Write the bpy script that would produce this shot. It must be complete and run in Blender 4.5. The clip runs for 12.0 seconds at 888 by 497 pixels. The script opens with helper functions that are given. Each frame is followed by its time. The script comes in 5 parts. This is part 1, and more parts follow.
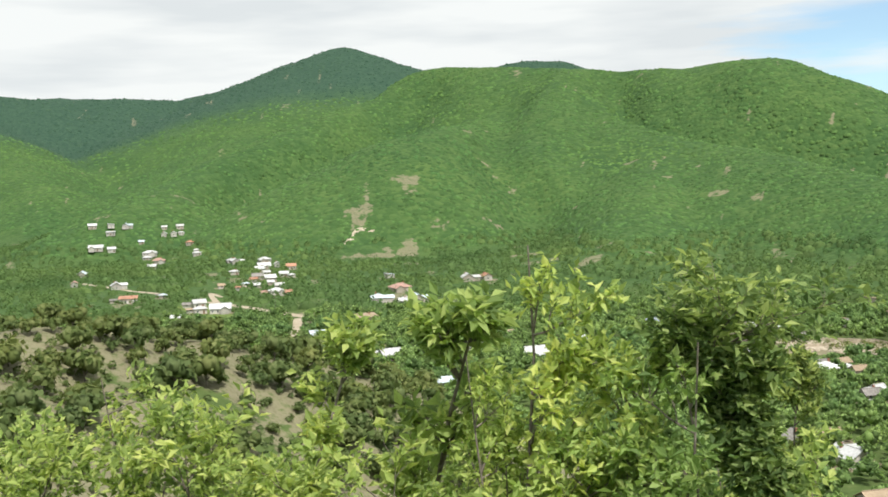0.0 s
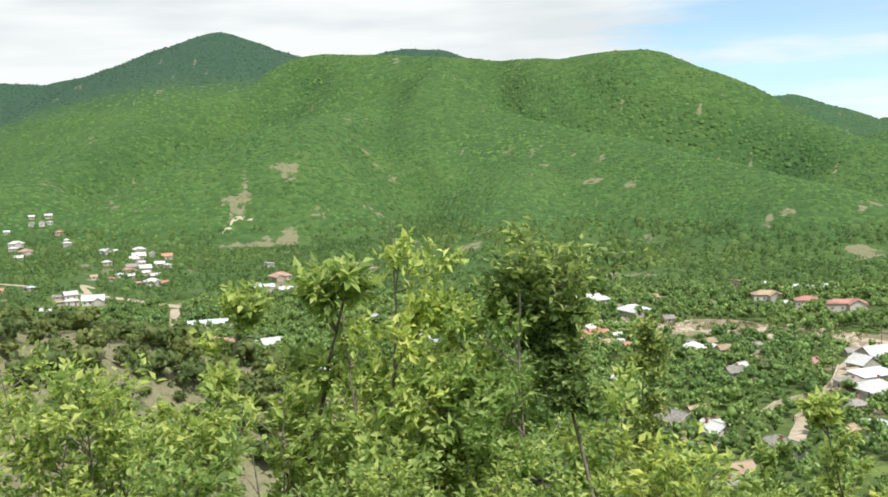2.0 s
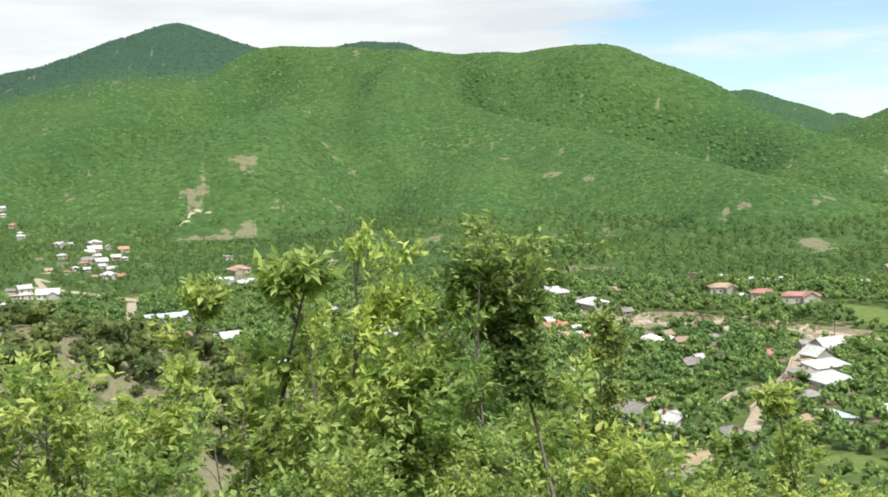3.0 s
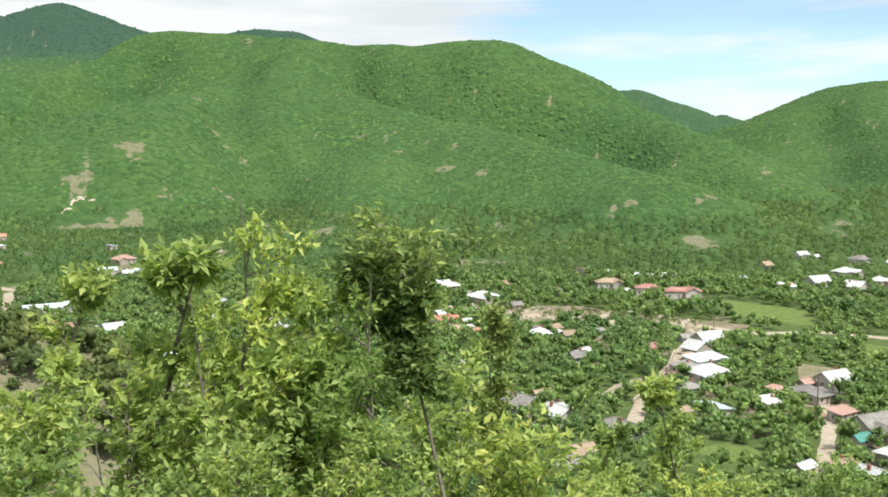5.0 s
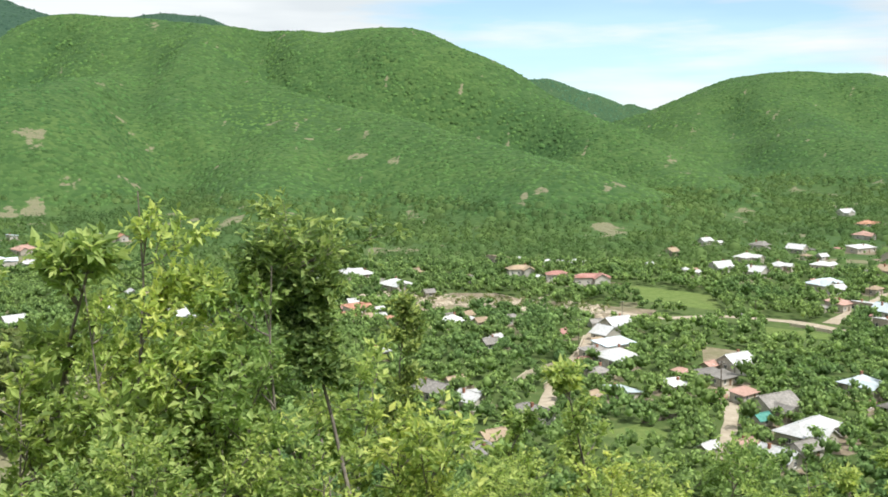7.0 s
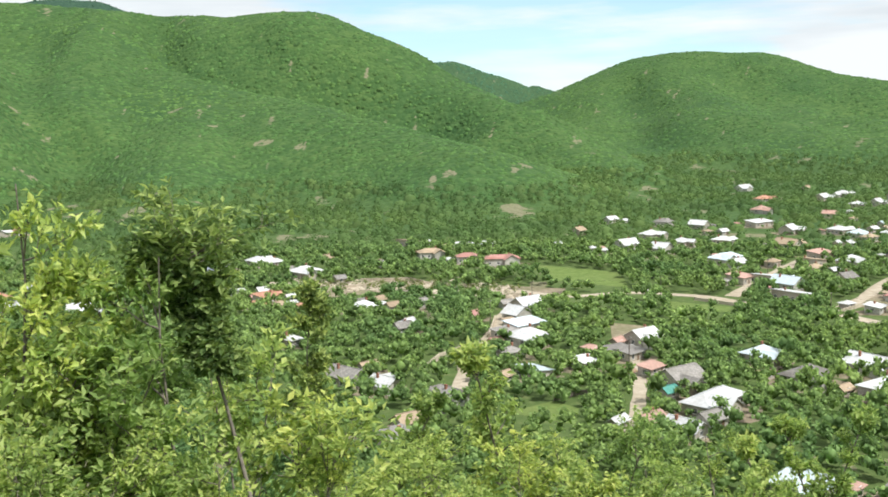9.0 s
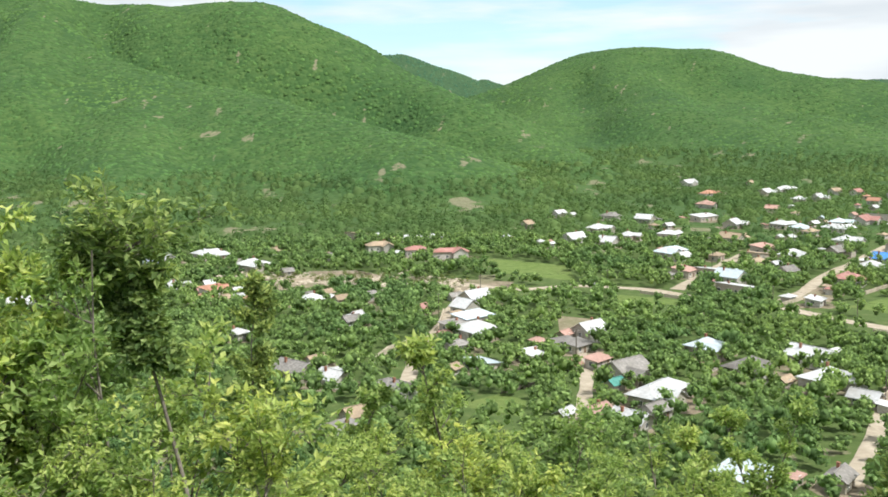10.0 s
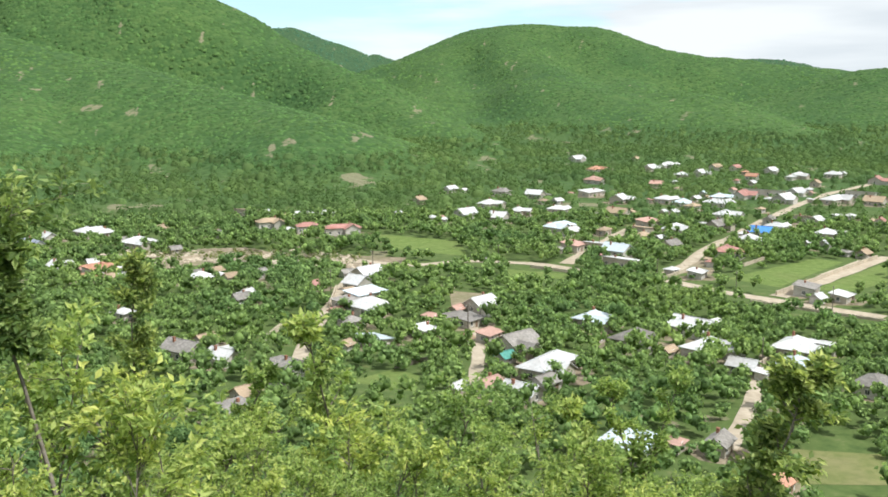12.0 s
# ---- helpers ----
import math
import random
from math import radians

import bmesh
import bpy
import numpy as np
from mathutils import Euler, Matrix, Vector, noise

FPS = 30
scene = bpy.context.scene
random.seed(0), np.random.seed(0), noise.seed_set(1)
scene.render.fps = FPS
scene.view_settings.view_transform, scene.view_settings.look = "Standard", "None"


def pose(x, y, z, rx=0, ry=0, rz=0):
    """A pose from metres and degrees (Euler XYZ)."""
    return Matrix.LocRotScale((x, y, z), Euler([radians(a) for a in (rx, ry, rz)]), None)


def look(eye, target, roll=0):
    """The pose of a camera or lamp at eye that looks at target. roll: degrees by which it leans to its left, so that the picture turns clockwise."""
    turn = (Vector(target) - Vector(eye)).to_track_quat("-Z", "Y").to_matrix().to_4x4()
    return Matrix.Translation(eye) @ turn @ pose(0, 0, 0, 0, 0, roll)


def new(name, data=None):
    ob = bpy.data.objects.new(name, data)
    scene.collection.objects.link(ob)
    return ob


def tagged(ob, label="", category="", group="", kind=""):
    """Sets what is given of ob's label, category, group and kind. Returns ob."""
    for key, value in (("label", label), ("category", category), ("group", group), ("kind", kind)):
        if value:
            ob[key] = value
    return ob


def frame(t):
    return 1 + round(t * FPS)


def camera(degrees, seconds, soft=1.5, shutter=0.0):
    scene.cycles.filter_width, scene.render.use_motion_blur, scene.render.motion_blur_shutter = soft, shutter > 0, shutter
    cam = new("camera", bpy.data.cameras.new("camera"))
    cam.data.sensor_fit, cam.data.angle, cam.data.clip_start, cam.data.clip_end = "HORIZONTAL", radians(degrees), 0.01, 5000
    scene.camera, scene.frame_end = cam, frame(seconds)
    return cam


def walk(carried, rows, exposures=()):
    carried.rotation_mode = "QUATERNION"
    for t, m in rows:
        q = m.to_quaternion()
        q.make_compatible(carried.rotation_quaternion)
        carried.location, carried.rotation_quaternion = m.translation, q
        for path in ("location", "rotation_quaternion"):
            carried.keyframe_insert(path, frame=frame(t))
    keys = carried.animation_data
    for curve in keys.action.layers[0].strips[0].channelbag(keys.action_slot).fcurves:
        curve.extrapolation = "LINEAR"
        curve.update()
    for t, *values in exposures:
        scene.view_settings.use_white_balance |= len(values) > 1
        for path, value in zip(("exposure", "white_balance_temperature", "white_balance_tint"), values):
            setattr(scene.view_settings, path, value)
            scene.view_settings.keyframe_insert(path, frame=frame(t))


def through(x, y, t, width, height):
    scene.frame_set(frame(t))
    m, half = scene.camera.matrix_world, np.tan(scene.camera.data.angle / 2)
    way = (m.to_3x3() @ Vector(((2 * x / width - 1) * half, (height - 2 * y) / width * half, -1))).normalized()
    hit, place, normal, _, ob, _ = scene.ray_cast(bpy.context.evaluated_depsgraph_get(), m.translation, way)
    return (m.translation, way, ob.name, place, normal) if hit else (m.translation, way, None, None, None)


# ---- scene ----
# ---- camera: stands on a hillside above the valley and pans to the right ----
EYE_Z = 75.0
# seconds, turn to the right, tilt, lean (degrees), step forward and to the right (metres)
ROWS = [
    (0.0, -11.83, -4.03, -1.93, 2.30, 0.00),
    (0.5, -10.24, -4.21, -1.93, 1.85, 0.00),
    (1.0, -8.32, -4.48, -1.87, 1.22, 0.00),
    (1.5, -6.57, -4.73, -1.96, 0.60, 0.00),
    (2.0, -5.04, -4.94, -1.88, 0.12, 0.00),
    (2.5, -3.93, -5.20, -1.68, 0.00, 0.00),
    (3.0, -2.76, -5.40, -1.66, 0.00, 0.00),
    (5.0, 3.41, -5.91, -0.27, 0.00, 0.00),
    (5.5, 4.58, -5.96, 0.00, 0.00, 0.00),
    (6.0, 5.84, -6.06, 0.15, 0.00, 0.03),
    (6.5, 7.22, -6.33, 0.16, 0.00, 0.07),
    (8.5, 12.01, -7.34, -0.99, 0.00, 0.25),
    (9.0, 13.57, -7.57, -1.03, 0.00, 0.30),
    (9.5, 14.99, -7.83, -0.87, 0.00, 0.35),
    (10.0, 16.51, -8.00, -0.49, 0.00, 0.40),
    (10.5, 17.88, -8.16, -0.23, 0.00, 0.45),
    (11.0, 19.51, -8.47, -0.05, 0.00, 0.50),
    (11.5, 21.01, -8.83, 0.25, 0.00, 0.55),
    (12.0, 22.71, -9.40, 0.04, 0.00, 0.60),
]


def aim(turn, tilt, lean, step, aside):
    a = radians(turn)
    return (pose(step * math.sin(a) + aside, step * math.cos(a), EYE_Z, 90 + tilt, 0, -turn)
            @ pose(0, 0, 0, 0, 0, lean))


cam = camera(47.8, 12.0, 1.75)
walk(cam, [(t, aim(*r)) for t, *r in ROWS], [(0, 0.13, 6500, 10), (2.5, 0.18, 6430, 10), (6, 0.21, 6350, 10), (12, 0.21, 6230, 10)])

# ---- world and sun ----
SUN_AZ, SUN_EL = 142.0, 58.0          # degrees clockwise from +y, and above the horizon
world = bpy.data.worlds.new("world")
scene.world = world
world.use_nodes = True
wn = world.node_tree.nodes
wl = world.node_tree.links
bg = wn["Background"]
sky = wn.new("ShaderNodeTexSky")
sky.sky_type, sky.sun_disc = "NISHITA", False
sky.sun_elevation, sky.sun_rotation = radians(SUN_EL), radians(SUN_AZ)
sky.air_density, sky.dust_density = 1.0, 0.0
# broken white cloud over the blue, streaky towards the horizon
wc = wn.new("ShaderNodeTexCoord")
wm = wn.new("ShaderNodeMapping")
wm.inputs["Scale"].default_value = (2.2, 2.2, 15.0)
wm.inputs["Rotation"].default_value = (0.0, 0.16, 0.0)
wl.new(wc.outputs["Generated"], wm.inputs["Vector"])
wnoise = wn.new("ShaderNodeTexNoise")
wnoise.inputs["Scale"].default_value = 1.7
wnoise.inputs["Detail"].default_value = 7
wnoise.inputs["Roughness"].default_value = 0.52
wl.new(wm.outputs["Vector"], wnoise.inputs["Vector"])
# the cloud thins out towards the east, where blue shows in streaks
wsep = wn.new("ShaderNodeSeparateXYZ")
wl.new(wc.outputs["Generated"], wsep.inputs["Vector"])
east = wn.new("ShaderNodeValToRGB")
for k, (p_, v_) in zip([east.color_ramp.elements[0], east.color_ramp.elements[1], east.color_ramp.elements.new(0.6), east.color_ramp.elements.new(0.72)],
                       ((0.47, 0.46), (0.98, 0.34), (0.58, 0.05), (0.72, 0.07))):
    k.position, k.color = p_, (v_, v_, v_, 1)
half = wn.new("ShaderNodeMath")
half.operation = "MULTIPLY_ADD"
half.inputs[1].default_value = half.inputs[2].default_value = 0.5
wl.new(wsep.outputs["X"], half.inputs[0])
wl.new(half.outputs["Value"], east.inputs["Fac"])
thick = wn.new("ShaderNodeMath")
wl.new(wnoise.outputs["Fac"], thick.inputs[0])
wl.new(east.outputs["Color"], thick.inputs[1])
# and it closes up higher in the sky
higher = wn.new("ShaderNodeMapRange")
higher.inputs["From Min"].default_value, higher.inputs["From Max"].default_value = 0.075, 0.19
higher.inputs["To Min"].default_value, higher.inputs["To Max"].default_value = 0.0, 0.22
wl.new(wsep.outputs["Z"], higher.inputs["Value"])
deep_cloud = wn.new("ShaderNodeMath")
wl.new(thick.outputs["Value"], deep_cloud.inputs[0])
wl.new(higher.outputs["Result"], deep_cloud.inputs[1])
cover = wn.new("ShaderNodeValToRGB")
cover.color_ramp.elements[0].position, cover.color_ramp.elements[0].color = 0.57, (0.3, 0.3, 0.3, 1)
cover.color_ramp.elements[1].position = 0.74
wl.new(deep_cloud.outputs["Value"], cover.inputs["Fac"])
wnoise2 = wn.new("ShaderNodeTexNoise")
wnoise2.inputs["Scale"].default_value = 1.6
wnoise2.inputs["Detail"].default_value = 4
wl.new(wm.outputs["Vector"], wnoise2.inputs["Vector"])
tone = wn.new("ShaderNodeValToRGB")
tone.color_ramp.elements[0].position, tone.color_ramp.elements[0].color = 0.36, (7.3, 7.75, 7.9, 1)
tone.color_ramp.elements[1].position, tone.color_ramp.elements[1].color = 0.55, (9.0, 9.3, 9.2, 1)
wl.new(wnoise2.outputs["Fac"], tone.inputs["Fac"])
wmix = wn.new("ShaderNodeMixRGB")
wl.new(cover.outputs["Color"], wmix.inputs["Fac"])
lift = wn.new("ShaderNodeMixRGB")
lift.blend_type = "MULTIPLY"
lift.inputs["Fac"].default_value = 1.0
lift.inputs["Color2"].default_value = (0.98, 1.32, 1.5, 1)
wl.new(sky.outputs["Color"], lift.inputs["Color1"])
wl.new(lift.outputs["Color"], wmix.inputs["Color1"])
wl.new(tone.outputs["Color"], wmix.inputs["Color2"])
wl.new(wmix.outputs["Color"], bg.inputs["Color"])
bg.inputs["Strength"].default_value = 0.095

sun = new("sun", bpy.data.lights.new("sun", "SUN"))
sun.data.energy, sun.data.angle, sun.data.color = 4.6, radians(0.53), (1.0, 0.95, 0.86)
sa, se = radians(SUN_AZ), radians(SUN_EL)
sun_way = Vector((math.sin(sa) * math.cos(se), math.cos(sa) * math.cos(se), math.sin(se)))
sun.matrix_world = look(sun_way * 400, (0, 0, 0))


# ---- materials ----
def material(name, rough=0.8, spec=0.3):
    m = bpy.data.materials.new(name)
    m.use_nodes = True
    b = m.node_tree.nodes["Principled BSDF"]
    b.inputs["Roughness"].default_value = rough
    b.inputs["Specular IOR Level"].default_value = spec
    return m, m.node_tree.nodes, m.node_tree.links, b


def world_noise(n, l, scale, detail=4.0, rough=0.55):
    g = n.new("ShaderNodeNewGeometry")
    t = n.new("ShaderNodeTexNoise")
    t.inputs["Scale"].default_value = scale
    t.inputs["Detail"].default_value = detail
    t.inputs["Roughness"].default_value = rough
    l.new(g.outputs["Position"], t.inputs["Vector"])
    return t.outputs["Fac"]


def ramp(n, l, fac, stops):
    r = n.new("ShaderNodeValToRGB")
    e = r.color_ramp.elements
    while len(e) < len(stops):
        e.new(0.5)
    for k, (p, c) in zip(e, stops):
        k.position, k.color = p, (*c, 1)
    l.new(fac, r.inputs["Fac"])
    return r.outputs["Color"]


def blend(n, l, fac, a, b, mode="MIX"):
    m = n.new("ShaderNodeMixRGB")
    m.blend_type = mode
    for sock, v in (("Fac", fac), ("Color1", a), ("Color2", b)):
        if isinstance(v, (int, float)):
            m.inputs[sock].default_value = v
        elif isinstance(v, tuple):
            m.inputs[sock].default_value = (*v, 1)
        else:
            l.new(v, m.inputs[sock])
    return m.outputs["Color"]


def bump(n, l, b, height, strength, distance):
    k = n.new("ShaderNodeBump")
    k.inputs["Strength"].default_value = strength
    k.inputs["Distance"].default_value = distance
    l.new(height, k.inputs["Height"])
    l.new(k.outputs["Normal"], b.inputs["Normal"])


def surface(name, dark, light, scale, rough=0.85, spec=0.25, stain=None, bumpy=0.3, each=0.0):
    """Colour between two tones at two scales, with relief; each: how much one object differs from the next."""
    m, n, l, b = material(name, rough, spec)
    f1 = world_noise(n, l, scale, 5)
    c = ramp(n, l, f1, [(0.32, dark), (0.68, light)])
    f2 = world_noise(n, l, scale * 0.13, 3)
    s = stain or tuple(v * 0.6 for v in dark)
    mask = ramp(n, l, f2, [(0.45, (0, 0, 0)), (0.75, (0.7, 0.7, 0.7))])
    c = blend(n, l, mask, c, s)
    if each:
        oi = n.new("ShaderNodeObjectInfo")
        v = ramp(n, l, oi.outputs["Random"], [(0, (1 - each,) * 3), (1, (1, 1, 1))])
        c = blend(n, l, 1.0, c, v, "MULTIPLY")
    l.new(c, b.inputs["Base Color"])
    bump(n, l, b, f1, bumpy, 0.3 / scale)
    return m


def foliage(name, dark, light, tip, gloss=0.1, through=0.35, patch=0.012):
    """Leaves: colour by clump and by stand, a little light through them."""
    m, n, l, b = material(name, 0.85 - gloss, gloss)
    g = n.new("ShaderNodeNewGeometry")
    oi = n.new("ShaderNodeObjectInfo")
    c = ramp(n, l, g.outputs["Random Per Island"], [(0.0, dark), (0.55, light), (1.0, tip)])
    big = world_noise(n, l, patch, 3)
    c = blend(n, l, 1.0, c, ramp(n, l, big, [(0.3, (0.72, 0.80, 0.8)), (0.7, (1.18, 1.1, 0.95))]), "MULTIPLY")
    c = blend(n, l, 1.0, c, ramp(n, l, oi.outputs["Random"], [(0, (0.75, 0.82, 0.8)), (1, (1.15, 1.08, 1.0))]), "MULTIPLY")
    l.new(c, b.inputs["Base Color"])
    if through:
        tr = n.new("ShaderNodeBsdfTranslucent")
        l.new(blend(n, l, 1.0, c, (1.4, 1.4, 1.0), "MULTIPLY"), tr.inputs["Color"])
        mx = n.new("ShaderNodeMixShader")
        mx.inputs["Fac"].default_value = through
        l.new(b.outputs["BSDF"], mx.inputs[1])
        l.new(tr.outputs["BSDF"], mx.inputs[2])
        l.new(mx.outputs["Shader"], n["Material Output"].inputs["Surface"])
    return m


M_BARK = surface("bark", (0.11, 0.095, 0.075), (0.27, 0.24, 0.20), 14, 0.9, 0.2, bumpy=0.7)
M_LEAF_NEAR = foliage("leaf_near", (0.141, 0.218, 0.073), (0.384, 0.512, 0.176), (0.583, 0.661, 0.272), patch=0.5, through=0.48, gloss=0.25)
M_LEAF_DARK = foliage("leaf_dark", (0.082, 0.135, 0.051), (0.217, 0.302, 0.107), (0.499, 0.582, 0.244), patch=0.5, through=0.48, gloss=0.2)
M_LEAF_MID = foliage("leaf_mid", (0.117, 0.186, 0.063), (0.292, 0.406, 0.135), (0.460, 0.560, 0.247), patch=0.3, through=0.48, gloss=0.2)
M_LEAF_BUSH = foliage("leaf_bush", (0.141, 0.212, 0.073), (0.358, 0.471, 0.167), (0.560, 0.631, 0.260), patch=0.2, through=0.48, gloss=0.2)
M_SHRUB = foliage("leaf_shrub", (0.085, 0.125, 0.045), (0.145, 0.19, 0.075), (0.21, 0.25, 0.115), patch=0.1, through=0.3)
M_LEAF = foliage("leaf_valley", (0.078, 0.135, 0.055), (0.164, 0.268, 0.110), (0.310, 0.460, 0.197), patch=0.02, through=0.42)
M_WOODS = foliage("leaf_woods", (0.101, 0.160, 0.059), (0.132, 0.209, 0.078), (0.165, 0.258, 0.096), through=0.3, patch=0.008)
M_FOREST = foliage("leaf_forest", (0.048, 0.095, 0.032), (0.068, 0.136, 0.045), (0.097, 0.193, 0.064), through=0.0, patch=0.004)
# far ridges: cloud shade and bluish haze painted into the leaf colour
M_FOREST_SHADED = foliage("leaf_forest_shaded", (0.030, 0.070, 0.053), (0.040, 0.087, 0.063), (0.052, 0.103, 0.072), through=0.0, patch=0.003)
# hills beyond the gorge: distance haze painted in as a paler blue-green
M_FOREST_HAZED = foliage("leaf_forest_hazed", (0.046, 0.115, 0.076), (0.060, 0.139, 0.091), (0.077, 0.166, 0.105), through=0.0, patch=0.003)

ROOF = {
    "w": surface("roof_white_tin", (0.48, 0.49, 0.50), (0.68, 0.69, 0.70), 1.2, 0.45, 0.4, (0.42, 0.40, 0.38), 0.1, 0.2),
    "b": surface("roof_pale_blue_tin", (0.45, 0.54, 0.60), (0.62, 0.70, 0.76), 1.2, 0.4, 0.4, (0.42, 0.45, 0.47), 0.1, 0.15),
    "g": surface("roof_grey_slate", (0.20, 0.19, 0.18), (0.36, 0.34, 0.32), 1.5, 0.9, 0.2, (0.14, 0.13, 0.11), 0.4, 0.3),
    "r": surface("roof_red", (0.36, 0.18, 0.155), (0.47, 0.27, 0.24), 1.5, 0.7, 0.3, (0.26, 0.10, 0.07), 0.3, 0.2),
    "o": surface("roof_orange_tile", (0.42, 0.22, 0.15), (0.54, 0.31, 0.22), 2.0, 0.8, 0.2, (0.33, 0.14, 0.08), 0.4, 0.25),
    "p": surface("roof_pink_brown", (0.40, 0.24, 0.20), (0.55, 0.36, 0.30), 1.5, 0.8, 0.2, (0.28, 0.20, 0.17), 0.3, 0.2),
    "n": surface("roof_tan", (0.33, 0.25, 0.17), (0.46, 0.36, 0.26), 1.5, 0.85, 0.2, (0.24, 0.19, 0.14), 0.4, 0.2),
    "d": surface("roof_slate_blue", (0.20, 0.23, 0.29), (0.30, 0.34, 0.40), 1.2, 0.6, 0.3, (0.17, 0.18, 0.21), 0.2, 0.1),
    "t": surface("roof_teal", (0.05, 0.20, 0.17), (0.09, 0.30, 0.25), 1.2, 0.5, 0.4, (0.06, 0.15, 0.13), 0.1, 0.1),
    "u": surface("roof_bright_blue", (0.06, 0.22, 0.60), (0.09, 0.30, 0.75), 1.2, 0.5, 0.4, (0.06, 0.18, 0.45), 0.1, 0.1),
}
ROOF_WORDS = {"w": "whitish sheet-metal", "b": "pale blue sheet-metal", "g": "weathered grey slate", "r": "dull red",
              "o": "orange tiled", "p": "faded pink-brown", "n": "tan", "d": "dark slate-blue", "t": "teal", "u": "bright blue"}
M_WALL = surface("plaster_white", (0.46, 0.44, 0.40), (0.66, 0.64, 0.60), 1.6, 0.9, 0.2, (0.33, 0.30, 0.25), 0.3, 0.3)
M_WALL_TAN = surface("stone_wall_tan", (0.36, 0.33, 0.28), (0.52, 0.48, 0.42), 1.8, 0.9, 0.2, (0.34, 0.29, 0.22), 0.4, 0.2)
M_GLASS, gn, gl, gb = material("window_glass", 0.08, 0.6)
gb.inputs["Base Color"].default_value = (0.04, 0.05, 0.06, 1)
M_FRAME = surface("window_frame_paint", (0.6, 0.6, 0.58), (0.75, 0.74, 0.71), 6, 0.6, 0.3, bumpy=0.1)
M_DOOR = surface("door_wood", (0.14, 0.09, 0.06), (0.24, 0.16, 0.10), 5, 0.7, 0.3, bumpy=0.3)
M_BRICK = surface("chimney_brick", (0.26, 0.12, 0.08), (0.36, 0.19, 0.13), 6, 0.9, 0.2, bumpy=0.4)
M_ROAD = surface("dirt_road", (0.32, 0.275, 0.21), (0.46, 0.40, 0.32), 0.35, 0.95, 0.1, (0.32, 0.27, 0.20), 0.5)
M_STONE = surface("boundary_stone", (0.44, 0.38, 0.29), (0.60, 0.53, 0.43), 1.2, 0.95, 0.1, (0.33, 0.28, 0.21), 0.5, 0.15)
M_YARD = surface("packed_earth", (0.20, 0.165, 0.115), (0.34, 0.285, 0.21), 0.5, 0.95, 0.1, (0.12, 0.14, 0.06), 0.4, 0.2)
M_MEADOW = surface("meadow_grass", (0.095, 0.145, 0.038), (0.15, 0.205, 0.062), 0.3, 0.95, 0.1, (0.14, 0.17, 0.06), 0.6)
M_DRY = surface("dry_grass", (0.115, 0.14, 0.048), (0.175, 0.185, 0.075), 0.4, 0.95, 0.1, (0.26, 0.22, 0.13), 0.6)
M_POLE = surface("weathered_pole", (0.10, 0.085, 0.07), (0.20, 0.175, 0.15), 5, 0.9, 0.2, bumpy=0.4)
M_WIRE, wn_, wl_, wb_ = material("wire", 0.6, 0.3)
wb_.inputs["Base Color"].default_value = (0.03, 0.03, 0.03, 1)


# ---- ground ----
MAIN = [(-383, 1835, 279), (-284, 1790, 270), (-99, 1710, 252), (55, 1649, 237), (184, 1564, 234), (234, 1494, 202), (284, 1409, 147), (340, 1306, 104), (379, 1231, 85), (403, 1157, 62), (425, 1042, 36), (415, 910, 16)]
SPUR_WEST = [(-382, 1823, 276), (-467, 1713, 217), (-537, 1573, 180), (-574, 1413, 133), (-589, 1215, 84), (-575, 1039, 58)]
SPUR_FRONT = [(-114, 1684, 251), (-183, 1489, 189), (-252, 1326, 148), (-306, 1186, 122), (-362, 1105, 87), (-411, 1047, 53), (-441, 1008, 33)]
SPUR_EAST = [(-97, 1697, 250), (-23, 1437, 152), (60, 1274, 106), (134, 1117, 86), (208, 978, 64), (245, 866, 46)]
SPUR_MID = [(7, 1325, 112), (-19, 1100, 64), (-32, 924, 34), (-41, 799, 14)]
BACK = [(-2706, 1563, 348), (-1722, 2756, 354), (-1425, 2921, 352), (-1202, 3020, 397), (-1080, 2999, 446), (-914, 2988, 488), (-731, 2974, 419), (-479, 3025, 370)]
BACK_SPUR = [(-895, 2929, 451), (-918, 2392, 254), (-872, 1869, 118), (-794, 1559, 66)]
BACK_SPUR2 = [(-1847, 2364, 311), (-1362, 1945, 158), (-1021, 1573, 75)]
FAR = [(-910, 4279, 489), (-684, 4321, 543), (-518, 4344, 573), (-366, 4360, 566), (-153, 4372, 481)]
GAP = [(379, 3605, 303), (741, 3485, 249), (847, 3396, 266), (953, 3303, 213), (1076, 3199, 160), (1138, 3044, 126), (1271, 2855, 59)]
GAP_FAR = [(1204, 4492, 116), (1375, 4442, 172), (1483, 4407, 203), (1590, 4370, 172), (1817, 4280, 124)]
EAST = [(639, 2157, 20), (745, 2189, 38), (817, 2163, 80), (922, 2121, 152), (992, 2089, 199), (1079, 2046, 205), (1149, 1935, 196), (1207, 1824, 156), (1270, 1704, 131), (1337, 1651, 121), (1529, 1476, 90)]
EAST_SPUR = [(1010, 1940, 190), (924, 1703, 116), (894, 1476, 90), (885, 1333, 76), (871, 1143, 50), (833, 932, 24)]
EAST_FAR = [(2257, 2995, 127), (2385, 2894, 157), (2450, 2839, 154), (2557, 2743, 108)]
EAST_END = [(1216, 1259, 51), (1310, 1252, 98), (1478, 1154, 121), (1656, 880, 124), (1811, 485, 140)]
SPUR_NEAR = [(-77, 64, 63), (-74, 88, 60), (-68, 105, 58), (-60, 118, 55), (-50, 131, 50.5), (-41, 140, 44), (-34, 148, 34), (-25, 158, 12)]
